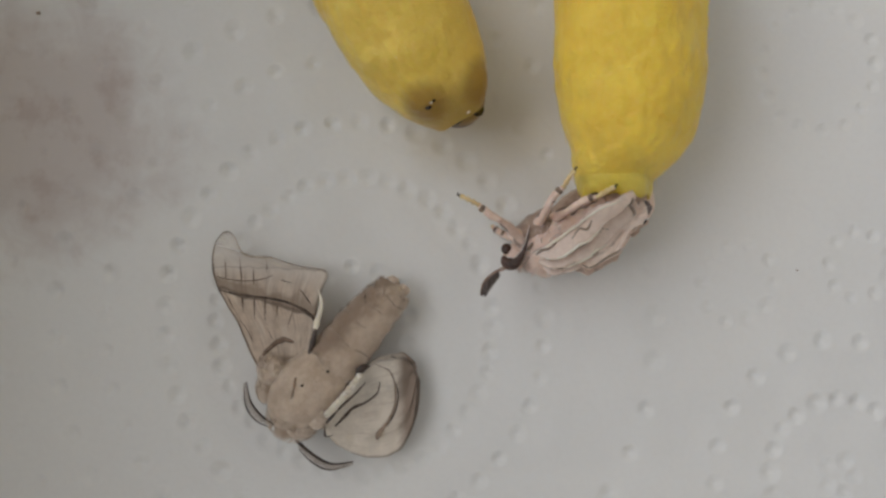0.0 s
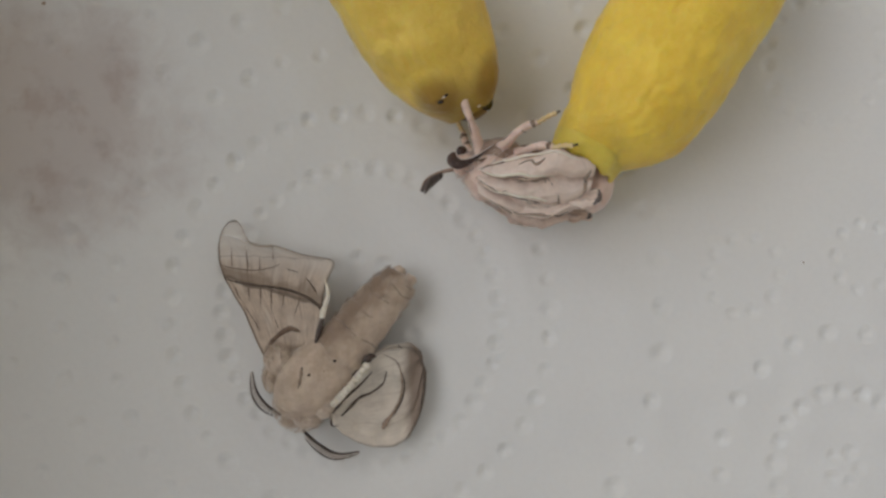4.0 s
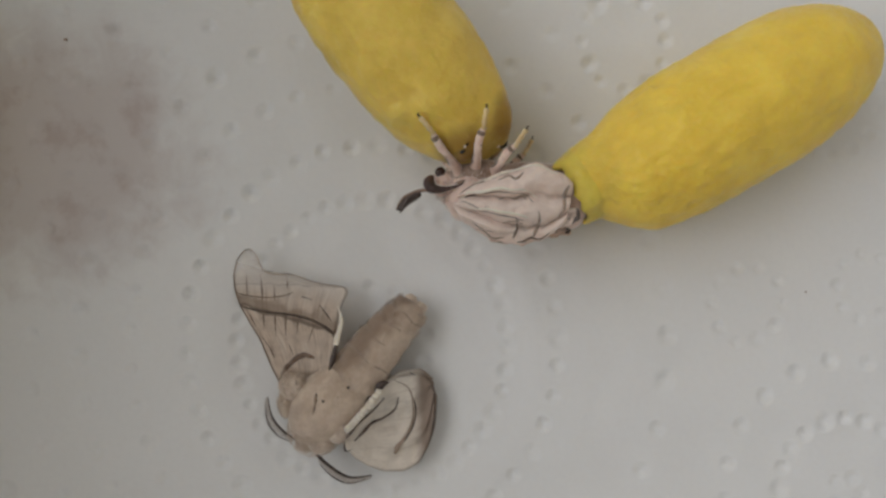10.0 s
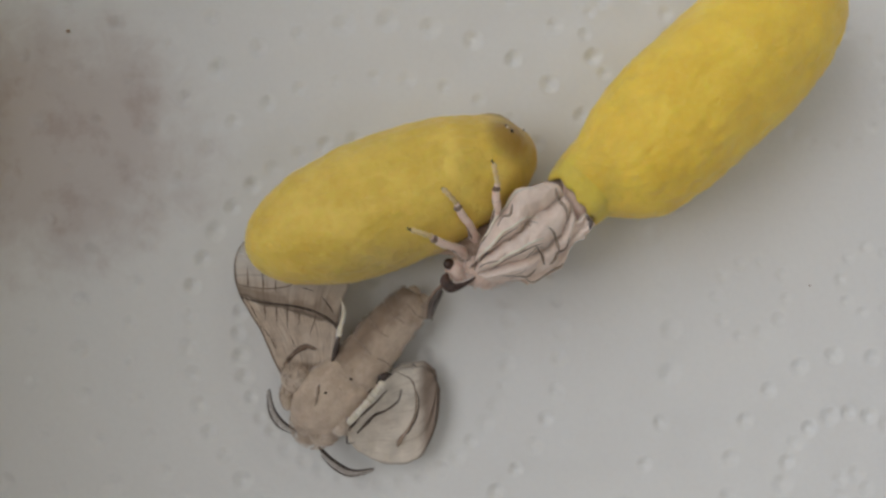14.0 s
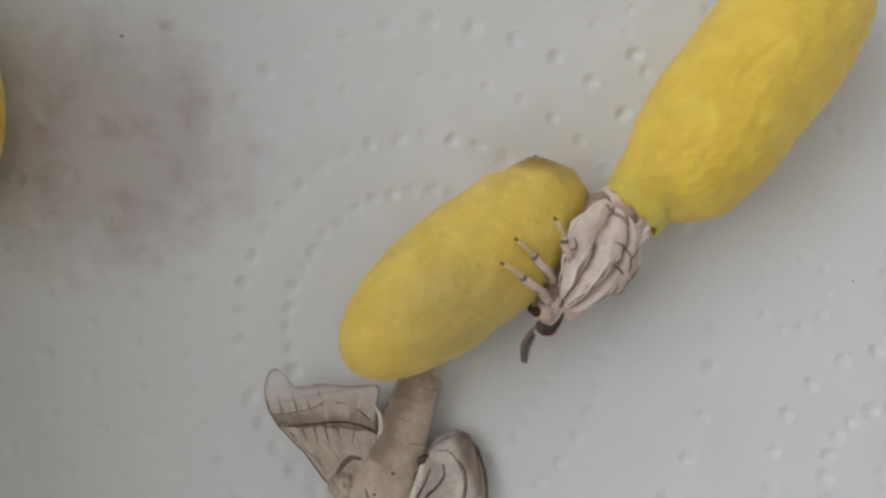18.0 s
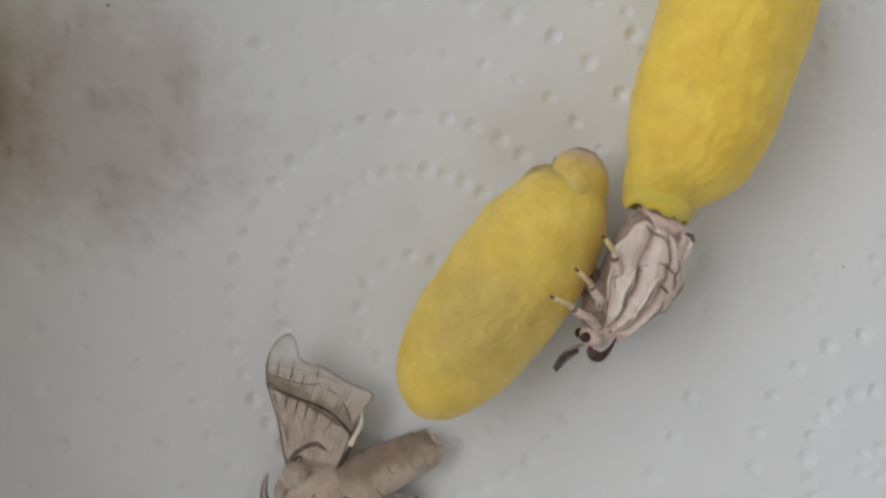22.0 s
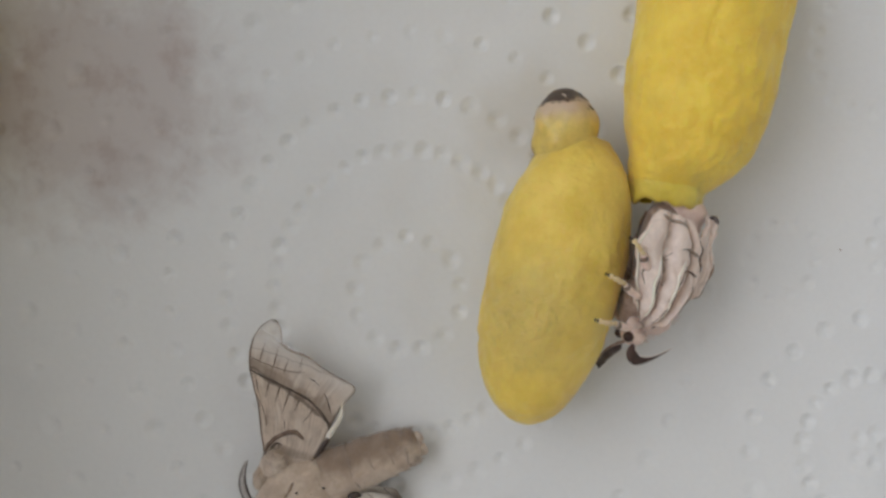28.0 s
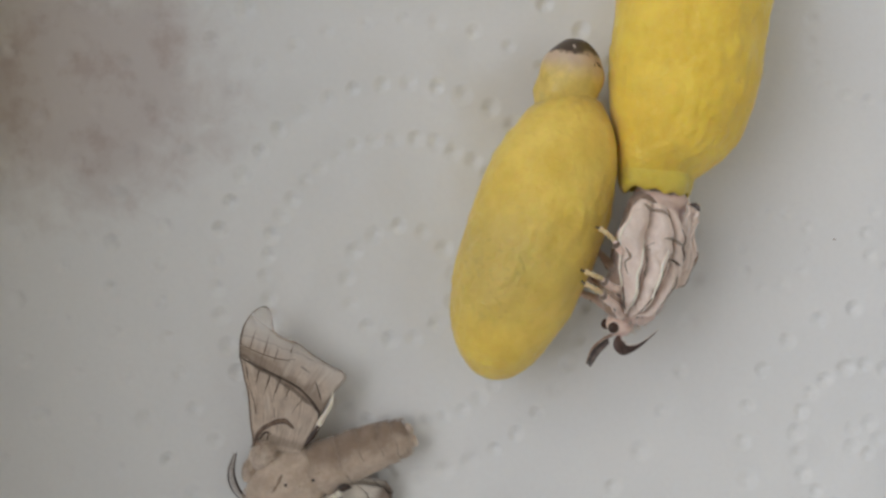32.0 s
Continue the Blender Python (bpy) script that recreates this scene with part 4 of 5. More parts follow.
# shoulder tufts over the wing roots
for (x, y, z), (rx_, ry_, rz_), q, mat_, lean_ in (((-60, 40, 4.5), (1.5, 1.7, 0.8), 160, TAN_FUR, (0.3, 1.9, 0.0)), ((-72, 6, 3.9), (1.0, 1.8, 0.9), 110, TAN, (0.2, 1.9, -0.2)),
                                                   ((22, -36, 5.0), (1.1, 1.6, 0.7), 120, TAN_FUR, (1.6, 1.0, 0.0)), ((-10, -64, 4.2), (1.5, 1.1, 0.8), 110, TAN_FUR, (1.2, 1.0, 0.0))):
    bm = bmesh.new()
    ball(bm, local(x, y, z), 1.0, 12, (rx_, ry_, rz_))
    for v in bm.verts:
        v.co += (v.co - local(x, y, z)) * 0.16 * noise.noise(v.co * 0.9)
    fur(bm, ellipsoid_roots(local(x, y, z), (rx_ * 0.95, ry_ * 0.95, rz_ * 0.95), q * 2, rng, 0.0), 0.6, 0.045, rng, lean_, 0.3)
    part("shoulder_tuft", bm, mat_, moth_resting, "hair tuft over the wing root")
# abdomen, bent at the waist
HIP = local(40, 42, 3.0)
bm = bmesh.new()
path = [v - HIP for v in spline([local(30, 30, 3.1), local(66, 76, 3.1), local(106, 126, 2.8), local(140, 164, 2.5), local(158, 184, 2.2)], 34)]
radii = []
for i in range(34):
    s = i / 33
    radii.append((3.15 - 1.4 * s ** 1.5) * (1 - max(0, s - 0.86) ** 2 * 28) * (1 + 0.022 * math.cos(s * 7.5 * 2 * math.pi)))
tube(bm, path, radii, 28, 0.8, 0.22, 1.0)
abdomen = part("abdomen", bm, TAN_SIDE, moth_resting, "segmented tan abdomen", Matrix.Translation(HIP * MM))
bm = bmesh.new()
roots = []
for _ in range(900):
    s = rng.uniform(0.02, 0.93)
    i = int(s * 33)
    a = rng.uniform(-0.35, math.pi + 0.35)
    d = (path[min(i + 1, 33)] - path[max(i - 1, 0)]).normalized()
    side = d.cross(Vector((0, 0, 1))).normalized()
    nrm = side * math.cos(a) + Vector((0, 0, 0.86)) * math.sin(a)
    roots.append((path[i].lerp(path[min(i + 1, 33)], s * 33 - i) + nrm * radii[i] * 0.97, nrm + d * 1.6))
fur(bm, roots, 0.55, 0.035, rng, wild=0.3)
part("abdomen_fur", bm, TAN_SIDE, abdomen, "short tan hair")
bm = bmesh.new()
for k in (-1, 1):
    p = path[-2] + Vector((0.55 * k, -0.45 * k, 0.2))
    tube(bm, spline([p, p + Vector((0.25, 0.3, 0.05)), p + Vector((0.45, 0.6, 0.0))], 7), [0.8, 0.75, 0.4], 10, 0.8, 0.2, 3)
part("tail_tuft", bm, TAN_FUR, abdomen, "pale tuft at the tail end")
for i in (10, 15, 20, 25, 29):
    d = (path[i + 1] - path[i - 1]).normalized()
    side = d.cross(Vector((0, 0, 1))).normalized()
    bm = bmesh.new()
    tube(bm, [path[i] + (side * math.cos(a) + Vector((0, 0, 0.8)) * math.sin(a)) * (radii[i] + 0.02) + d * 0.12 * math.sin(5 * a + i) for a in np.linspace(-0.2, math.pi + 0.2, 24)], [0.03, 0.1, 0.07, 0.11, 0.03], 6, 0.5, 0.08, 3)
    part("segment_ring", bm, BROWN_SCALES, abdomen, "thin brown ring between segments")

# spread forewing, hinged at its root
ROOT = local(-40, 30, 4.0)


def edge(points):
    return [(u, *(local(x, y, z) - ROOT)) for u, x, y, z in points]


lead = edge([(0, -80, 25, 3.6), (0.2, -98, 62, 3.5), (0.4, -122, 118, 3.2), (0.6, -160, 178, 2.9), (0.70, -170, 212, 2.8), (0.80, -171, 238, 2.8), (0.90, -164, 262, 2.9), (0.96, -155, 275, 3.0), (1, -147, 281, 3.0)])
trail = edge([(0, 2, 50, 4.9), (0.2, 8, 76, 4.6), (0.4, 13, 102, 4.2), (0.6, 16, 128, 3.9), (0.66, 20, 160, 3.6), (0.705, 36, 205, 3.2), (0.72, 46, 211, 3.2), (0.735, 28, 214, 3.2), (0.755, 4, 215, 3.1), (0.79, -30, 222, 3.0), (0.83, -66, 236, 3.0),
              (0.87, -98, 233, 3.0), (0.90, -114, 240, 3.0), (0.94, -124, 262, 3.0), (0.97, -131, 276, 3.0), (1, -142, 282, 3.0)])
bm, surf = wing_mesh(lead, trail, 96, 30, 0.7, 0.35, 0.3, 5, 0.05)
wing_spread = part("forewing", bm, WING_SPREAD, moth_resting, "spread beige forewing with brown bands", Matrix.Translation(ROOT * MM))


def cl(x, y):
    return ((x / 1.84 - 205) / 16.3, (320 - y / 1.84) / 16.3)


def wing_strokes(surface, parent, base, rows):
    for nm, material, r0, r1, label, points in rows:
        pts = [(cl(*p)[0] - base.x, cl(*p)[1] - base.y) for p in points]
        part(nm, stroke(surface, pts, r0, r1, 10 + 4 * len(pts)), material, parent, label)


wing_strokes(surf, wing_spread, ROOT, [
    ("band", VEIN, 0.11, 0.17, "dark cross band", [(85, 262), (150, 280), (240, 290), (310, 305), (360, 325), (395, 350), (408, 380)]),
    ("line", FINE_VEIN, 0.05, 0.06, "thin broken cross line", [(70, 215), (110, 228), (170, 235), (230, 228), (262, 215)]),
    ("line", VEIN, 0.06, 0.04, "thin broken cross line", [(285, 232), (322, 242)]),
    ("line", VEIN, 0.05, 0.08, "thin broken cross line", [(350, 260), (372, 285), (390, 310)]),
    ("vein", FINE_VEIN, 0.04, 0.07, "", [(105, 160), (108, 225)]),
    ("vein", FINE_VEIN, 0.04, 0.08, "", [(152, 155), (157, 240)]),
    ("vein", FINE_VEIN, 0.03, 0.06, "", [(195, 190), (197, 245)]),
    ("vein", FINE_VEIN, 0.03, 0.05, "", [(238, 155), (240, 205)]),
    ("vein", FINE_VEIN, 0.08, 0.03, "", [(118, 290), (140, 332)]),
    ("vein", FINE_VEIN, 0.08, 0.03, "", [(160, 285), (166, 340)]),
    ("vein", FINE_VEIN, 0.09, 0.03, "", [(200, 290), (203, 362)]),
    ("vein", FINE_VEIN, 0.09, 0.03, "", [(236, 295), (236, 375)]),
    ("vein", FINE_VEIN, 0.07, 0.03, "", [(278, 305), (272, 360)]),
    ("vein", FINE_VEIN, 0.06, 0.03, "", [(332, 320), (312, 385)]),
    ("vein", FINE_VEIN, 0.03, 0.06, "", [(140, 340), (180, 390), (202, 432)]),
    ("vein", FINE_VEIN, 0.02, 0.05, "", [(240, 370), (262, 425)]),
    ("arc", UMBER, 0.24, 0.34, "brown arc at the wing root", [(226, 535), (232, 485), (258, 448), (298, 425), (335, 432)]),
    ("hook", VEIN, 0.10, 0.14, "dark hooks at the wing root", [(222, 545), (238, 515), (250, 480), (272, 478)]),
    ("hook", VEIN, 0.07, 0.05, "dark hooks at the wing root", [(262, 480), (268, 505)]),
])
part("margin", vein_mesh(surf, [(0.0, 0.02), (0.3, 0.01), (0.6, 0.01), (0.86, 0.01), (0.99, 0.02)], 0.09, 0.05, 30), FINE_VEIN, wing_spread, "dark leading edge")
part("margin", vein_mesh(surf, [(0.72, 0.99), (0.78, 0.985), (0.86, 0.985), (0.93, 0.985), (0.99, 0.98)], 0.06, 0.04, 36), FINE_VEIN, wing_spread, "dark outer margin")
part("margin", vein_mesh(surf, [(0.985, 0.02), (0.99, 0.35), (0.99, 0.7), (0.985, 0.98)], 0.07, 0.07, 16), VEIN, wing_spread, "dark rounded wing tip")
bm = bmesh.new()
tube(bm, spline([local(17, 96, 4.7) - ROOT, local(19, 120, 4.5) - ROOT, local(26, 150, 4.1) - ROOT, local(20, 178, 3.7) - ROOT], 16), [0.16, 0.34, 0.26, 0.06], 8, 0.35, 0.1, 2)
part("hindwing_fold", bm, CREAM, wing_spread, "white folded inner edge of the hindwing")
bm = bmesh.new()
tube(bm, spline([local(6, 66, 4.95) - ROOT, local(13, 88, 4.85) - ROOT, local(18, 110, 4.7) - ROOT], 12), [0.1, 0.34, 0.2], 8, 0.4)
part("wing_mark", bm, DARK, wing_spread, "dark brown mark on the inner edge")

# folded wings on the other side
for nm, dz, sc, seed in (("hindwing", -0.9, 1.0, 3), ("forewing", 0.0, 0.94, 7)):
    c = Vector((115, -45, 0))
    f = lambda u, x, y, z: (u, *local(c.x + (x - c.x) * sc * 1.07, c.y + (y - c.y) * sc, z + dz))
    lead2 = [f(0, 22, -48, 4.6), f(0.25, 52, -16, 4.9), f(0.5, 94, 42, 4.6), f(0.7, 128, 62, 4.0), f(0.88, 165, 66, 3.2), f(1.0, 184, 46, 2.6)]
    trail2 = [f(0, 36, -74, 4.2), f(0.2, 52, -96, 3.8), f(0.4, 76, -114, 3.3), f(0.58, 106, -125, 2.7), f(0.72, 136, -126, 2.4), f(0.84, 163, -110, 2.3), f(0.92, 180, -74, 2.3), f(0.97, 190, -30, 2.4), f(1.0, 192, 10, 2.4)]
    bm, surf = wing_mesh(lead2, trail2, 72, 44, 0.85, 0.45, 0.35, seed, 0.16)
    w = part(nm, bm, WING_FOLDED, moth_resting, "crumpled beige folded " + nm)
    if nm == "forewing":
        wing_strokes(surf, w, Vector((0, 0, 0)), [
            ("line", VEIN, 0.20, 0.11, "dark crumpled line", [(420, 668), (436, 690), (475, 648), (525, 605), (566, 560)]),
            ("line", VEIN, 0.14, 0.08, "dark crumpled line", [(425, 655), (470, 605), (515, 555), (545, 515)]),
            ("line", VEIN, 0.20, 0.10, "dark crumpled line", [(468, 702), (498, 672), (524, 646), (556, 634), (600, 602), (612, 560)]),
            ("line", BROWN_SCALES, 0.08, 0.16, "brown wing band", [(600, 500), (648, 532), (660, 590), (656, 650), (628, 705), (596, 752)]),
            ("line", VEIN, 0.05, 0.09, "dark wing band", [(640, 520), (668, 590), (662, 655), (632, 712)]),
            ("line", VEIN, 0.09, 0.04, "dark fold", [(436, 700), (440, 730), (462, 728)]),
            ("smudge", BROWN_SCALES, 0.2, 0.36, "brown smudge", [(640, 690), (612, 724), (598, 752)]),
            ("margin", VEIN, 0.04, 0.06, "dark wing margin", [(700, 486), (722, 520), (732, 590), (722, 690)]),
        ])
        bm = bmesh.new()
        rope = [Vector((*cl(*p), 0)) for p in ((446, 656), (478, 622), (518, 577), (560, 522))]
        path_ = []
        for i, p in enumerate(spline(rope, 61)):
            near = min(surf.top, key=lambda q: (q.x - p.x) ** 2 + (q.y - p.y) ** 2)
            sway = 0.16 * math.sin(i * 2 * math.pi / 5)
            path_.append(Vector((p.x + sway, p.y + sway, max(near.z + 0.4, 6.0 - 0.016 * i))))
        tube(bm, path_, [0.06] + [0.33 + 0.12 * math.cos(i * 2 * math.pi / 5) for i in range(59)] + [0.06], 10, 0.8, 0.1, 3)
        part("vein", bm, CREAM, w, "thick twisted cream vein")
    else:
        part("vein", vein_mesh(surf, [(0.78, 0.02), (0.93, 0.2), (0.95, 0.6), (0.86, 0.95)], 0.06, 0.05, 26), VEIN, w, "dark wing margin")
bm = bmesh.new()
tube(bm, spline([local(88, 30, 5.0), local(98, 44, 5.1), local(112, 46, 4.8)], 8), [0.15, 0.5, 0.12], 8, 0.5, 0.3, 3)
part("wing_mark", bm, DARK, moth_resting, "dark spot at the folded wing")

# -- the fresh moth at the torn cocoon, x towards its head, z towards its back
def pad_mesh(lead, trail, nu, nv, folds, depth, seed, fray=0.35, crumple=0.5, thick=0.14, wave=0.2, bulge=0.0):
    """A soft unexpanded wing: lengthwise pleats with sharp valleys, crumpled, with an uneven hem. UV is (root to tip, 0 on a vein and 1 in a valley)."""
    bm = bmesh.new()
    uv = bm.loops.layers.uv.new("UVMap")
    off = Vector((seed * 5.3, seed * 2.9, seed * 7.1))
    mid, val = [], []
    for i in range(nu + 1):
        u = i / nu
        a, b = along(lead, u), along(trail, u)
        across = b - a
        a = a + across * fray * 0.25 * noise.noise(Vector((u * 7, 0, seed)))
        b = b + across * fray * 0.25 * (noise.noise(Vector((u * 6, 9, seed))) + 0.5 * noise.noise(Vector((u * 15, 4, seed))))
        mid.append([a.lerp(b, j / nv) for j in range(nv + 1)])
    def phase(u, v):
        return folds * (v + wave * noise.noise(Vector((u * 1.9, v * 1.3, seed * 1.9))) + 0.02 * noise.noise(Vector((u * 6, v * 4, seed))))
    grids = []
    for side in (1, -1):
        grid = []
        for i in range(nu + 1):
            row = []
            for j in range(nv + 1):
                u, v = i / nu, j / nv
                du = mid[min(i + 1, nu)][j] - mid[max(i - 1, 0)][j]
                dv = mid[i][min(j + 1, nv)] - mid[i][max(j - 1, 0)]
                q = du.cross(dv)
                q = q.normalized() if q.length > 1e-9 else Vector((0, 1, 0))
                p = mid[i][j]
                tri = abs((phase(u, v) % 1) * 2 - 1)
                ridge = 1 - min(1, abs(noise.noise(Vector((u * 1.5 + v, v * 3.4, seed * 1.3 + 3)))) * 7)
                h = bulge * math.sin(math.pi * v) * min(1, 4 * u) + depth * (1 - tri ** 2.5) * min(1, 5 * u) * (1 - 0.4 * u)
                h += crumple * noise.noise(Vector((u * 2.2, v * 2.8, seed * 2.3))) + 0.14 * crumple * noise.noise(p * 0.9 + off) - 0.35 * crumple * ridge
                hem = min(1, 5 * min(v, 1 - v, 1.02 - u))
                row.append(bm.verts.new(p + q * (h * (1 if q.y * p.y > 0 else -1) * (0.4 + 0.6 * hem) + side * thick * 0.5)))
            grid.append(row)
        grids.append(grid)
    for s, grid in enumerate(grids):
        for i in range(nu):
            for j in range(nv):
                ks = [(i, j), (i + 1, j), (i + 1, j + 1), (i, j + 1)]
                ks = ks if s == 0 else ks[::-1]
                f = bm.faces.new([grid[a][b] for a, b in ks])
                for loop, (a, b) in zip(f.loops, ks):
                    loop[uv].uv = (a / nu, abs((phase(a / nu, b / nv) % 1) * 2 - 1))
    a, b = grids
    rim = [(i, 0) for i in range(nu)] + [(nu, j) for j in range(nv)] + [(i, nv) for i in range(nu, 0, -1)] + [(0, j) for j in range(nv, 0, -1)]
    for (i, j), (k, m) in zip(rim, rim[1:] + rim[:1]):
        f = bm.faces.new((a[k][m], a[i][j], b[i][j], b[k][m]))
        for loop in f.loops:
            loop[uv].uv = (i / nu, 0.9)
    top = [[(p.co + q.co) / 2 for p, q in zip(r, w)] for r, w in zip(a, b)]

    def surface(u, v):
        p = top[int(round(u * nu))][int(round(v * nv))]
        return p + Vector((0, 0.1 if p.y > 0 else -0.1, 0))

    return bm, surface


def pad_line(surface, uvs, r0, r1, n=18):
    bm = bmesh.new()
    path = [surface(min(max(p.x, 0), 1), min(max(p.y, 0), 1)) for p in spline([(u, v, 0) for u, v in uvs], n)]
    path = [sum((path[min(max(i + k, 0), n - 1)] for k in (-1, 0, 1)), Vector()) / 3 for i in range(n)]
    tube(bm, path, [r0 * 0.3, r0, (r0 + r1) / 2, r1, r1 * 0.3], 6, 1, 0.2 * r0, 2)
    return bm


moth_fresh = thing("moth", "pale newly hatched silk moth with crumpled wings, pushing a cocoon", "moth", "moths")
rng = random.Random(33)
bm = bmesh.new()
tube(bm, spline([(-2.8, 0, 0), (-1.2, 0, 0.3), (0.8, 0, 0.5), (2.4, 0, 0.4), (3.6, 0, 0.1)], 20), [2.3, 2.75, 2.9, 2.5, 1.3], 24, 1.0, 0.4, 0.9)
part("thorax", bm, PINK, moth_fresh)
bm = bmesh.new()
fur(bm, ellipsoid_roots((0.6, 0, 0.4), (3.2, 2.7, 2.8), 1300, rng, -1), 1.0, 0.05, rng, (-0.6, 0, 0), 0.35)
fur(bm, ellipsoid_roots((3.8, 0, 0.1), (1.2, 1.3, 1.35), 350, rng, -1), 0.6, 0.04, rng, (-0.5, 0, 0), 0.4)
part("thorax_fur", bm, PINK_FUR, moth_fresh, "pale hair on thorax and head")
bm = bmesh.new()
pa = spline([(-2.2, 0, 0.1), (-5, 0, 0.1), (-8, 0, 0.3), (-11.4, 0, 0.4)], 40)
tube(bm, pa, [(2.45 + 0.4 * (i / 39) ** 1.5) * (1 - max(0, i / 39 - 0.88) ** 2 * 48) * (1 + 0.045 * math.cos(i / 39 * 6 * 2 * math.pi)) for i in range(40)], 24, 1.0, 0.12, 1.3)
part("abdomen", bm, PINK, moth_fresh, "pale segmented abdomen")
# brown underside, coloured darker to paint the contact shade towards the cocoon
bm = bmesh.new()
ball(bm, (0.6, -0.5, -1.3), 1.0, 14, (3.0, 2.35, 1.9))
for v in bm.verts:
    v.co += Vector((0, -0.25, -0.35)) * noise.noise(v.co * 0.8)
part("belly", bm, FAWN, moth_fresh, "fawn brown hairy underside, darkened for contact shade")
# the same dark brown carries that painted shade along the abdomen
bm = bmesh.new()
tube(bm, spline([(-1.5, -0.5, -1.1), (-4.5, -0.5, -1.25), (-8, -0.5, -1.2), (-10.2, -0.4, -0.8)], 24), [1.6, 1.95, 2.05, 1.95, 1.2], 20, 1.0, 0.25, 1.1)
part("underside", bm, FAWN, moth_fresh, "brown hairy underside of the abdomen, darkened for contact shade")
for x in (-6.4, -8.4, -10.0):
    bm = bmesh.new()
    tube(bm, [(x + 0.2 * math.sin(a * 3), 2.66 * math.cos(a), 2.66 * math.sin(a) + 0.3) for a in np.linspace(-3.3, 0.9, 30)], [0.04, 0.2, 0.14, 0.24, 0.1, 0.04], 6, 0.6)
    part("band", bm, BROWN_SCALES, moth_fresh, "dark band on the abdomen")
bm = bmesh.new()
ball(bm, (4.1, 0, -0.3), 1.3, 14, (1.05, 1.05, 1.1))
part("head", bm, PINK, moth_fresh)
for s in (-1, 1):
    bm = bmesh.new()
    ball(bm, (4.55, s * 0.9, -1.3), 0.58, 12, (1.0, 0.75, 1.05))
    part("eye", bm, EYE, moth_fresh, "dark chestnut eye")
    bm = bmesh.new()
    tube(bm, spline([(2.9, s * 2.25, 0.15), (2.4, s * 2.6, 0.1), (1.9, s * 2.75, -0.15)], 8), [0.05, 0.3, 0.2, 0.05], 8, 0.6, 0.1, 3)
    part("neck_mark", bm, UMBER, moth_fresh, "dark brown mark behind the head")


def folded_antenna(parent, path, radii):
    """A broad comb laid back along the head, with fine ribs across it."""
    pts = spline(path, 30)
    bm = bmesh.new()
    tube(bm, pts, radii, 12, 0.45, 0.05, 2.0, (0, 1, 0))
    blade = part("antenna", bm, CHESTNUT, parent, "broad dark chestnut antenna laid along the head")
    bm = bmesh.new()
    for i in range(2, 27):
        d = (pts[i + 1] - pts[i - 1]).normalized()
        w = d.cross(Vector((0, 1, 0))).normalized()
        r = float(np.interp(i / 29, np.linspace(0, 1, len(radii)), radii)) * 1.06
        out = Vector((0, -1, 0)) * r * 0.4
        tube(bm, [pts[i] + w * r, pts[i] + w * r * 0.5 + out * 1.05 + d * 0.06, pts[i] - w * r * 0.5 + out * 1.05 + d * 0.14, pts[i] - w * r + d * 0.22], [0.03, 0.045, 0.03], 4)
    part("comb", bm, DARK, blade, "fine dark ribs of the comb")
    bm = bmesh.new()
    tube(bm, [p + Vector((0, -0.05, 0)) + (pts[min(i + 1, 29)] - pts[max(i - 1, 0)]).cross(Vector((0, 1, 0))).normalized() * float(np.interp(i / 29, np.linspace(0, 1, len(radii)), radii)) * 1.0 for i, p in enumerate(pts)], [0.06, 0.07, 0.04], 6)
    part("shaft", bm, PINK_FUR, blade, "pale shaft of the antenna")
    return blade


ANTENNA_AT = (5.2, -1.15, -0.6)
laid_back = folded_antenna(moth_fresh, [(0, 0, 0), (0.55, -0.25, 0.5), (0.5, -0.45, 1.3), (-0.3, -0.6, 1.75), (-1.6, -0.75, 1.9), (-3.7, -0.9, 1.75)], [0.2, 0.52, 0.66, 0.58, 0.4, 0.24, 0.12, 0.03])
bm = bmesh.new()
FEELER = spline([(0, 0, 0), (1.2, -0.1, 0.1), (2.4, -0.2, 0.45), (3.6, -0.25, 1.3), (4.3, -0.3, 2.7)], 40)
tube(bm, FEELER, [0.22, 0.2, 0.15, 0.05], 7)
feeler = part("antenna", bm, FAWN, moth_fresh, "feathered antenna with a brown shaft")
bm = bmesh.new()
tube(bm, [p + Vector((-0.38, 0.05, 0.46)) * min(1, 6 * k / 27) for k, p in enumerate(FEELER[13:])], [0.05, 0.42, 0.64, 0.68, 0.55, 0.1], 10, 0.3, 0.08, 3.0)
for k in range(15, 39):
    d = (FEELER[k + 1 if k < 39 else 39] - FEELER[k - 1]).normalized()
    p = FEELER[k]
    for w in (Vector((-0.75, -0.12, 0.75)), Vector((-0.7, 0.25, 0.7))):
        tip = p + (w + d * 0.35) * 1.05 * math.sin(math.pi * min(0.95, 0.15 + (k - 14) / 30)) ** 0.6
        tube(bm, [p, p.lerp(tip, 0.55) + d * 0.05, tip], [0.06, 0.05, 0.02], 4)
part("comb", bm, COMB, feeler, "dark grey-brown crescent of barbs")
FEELER_AT = (4.9, 0.2, 0.3)

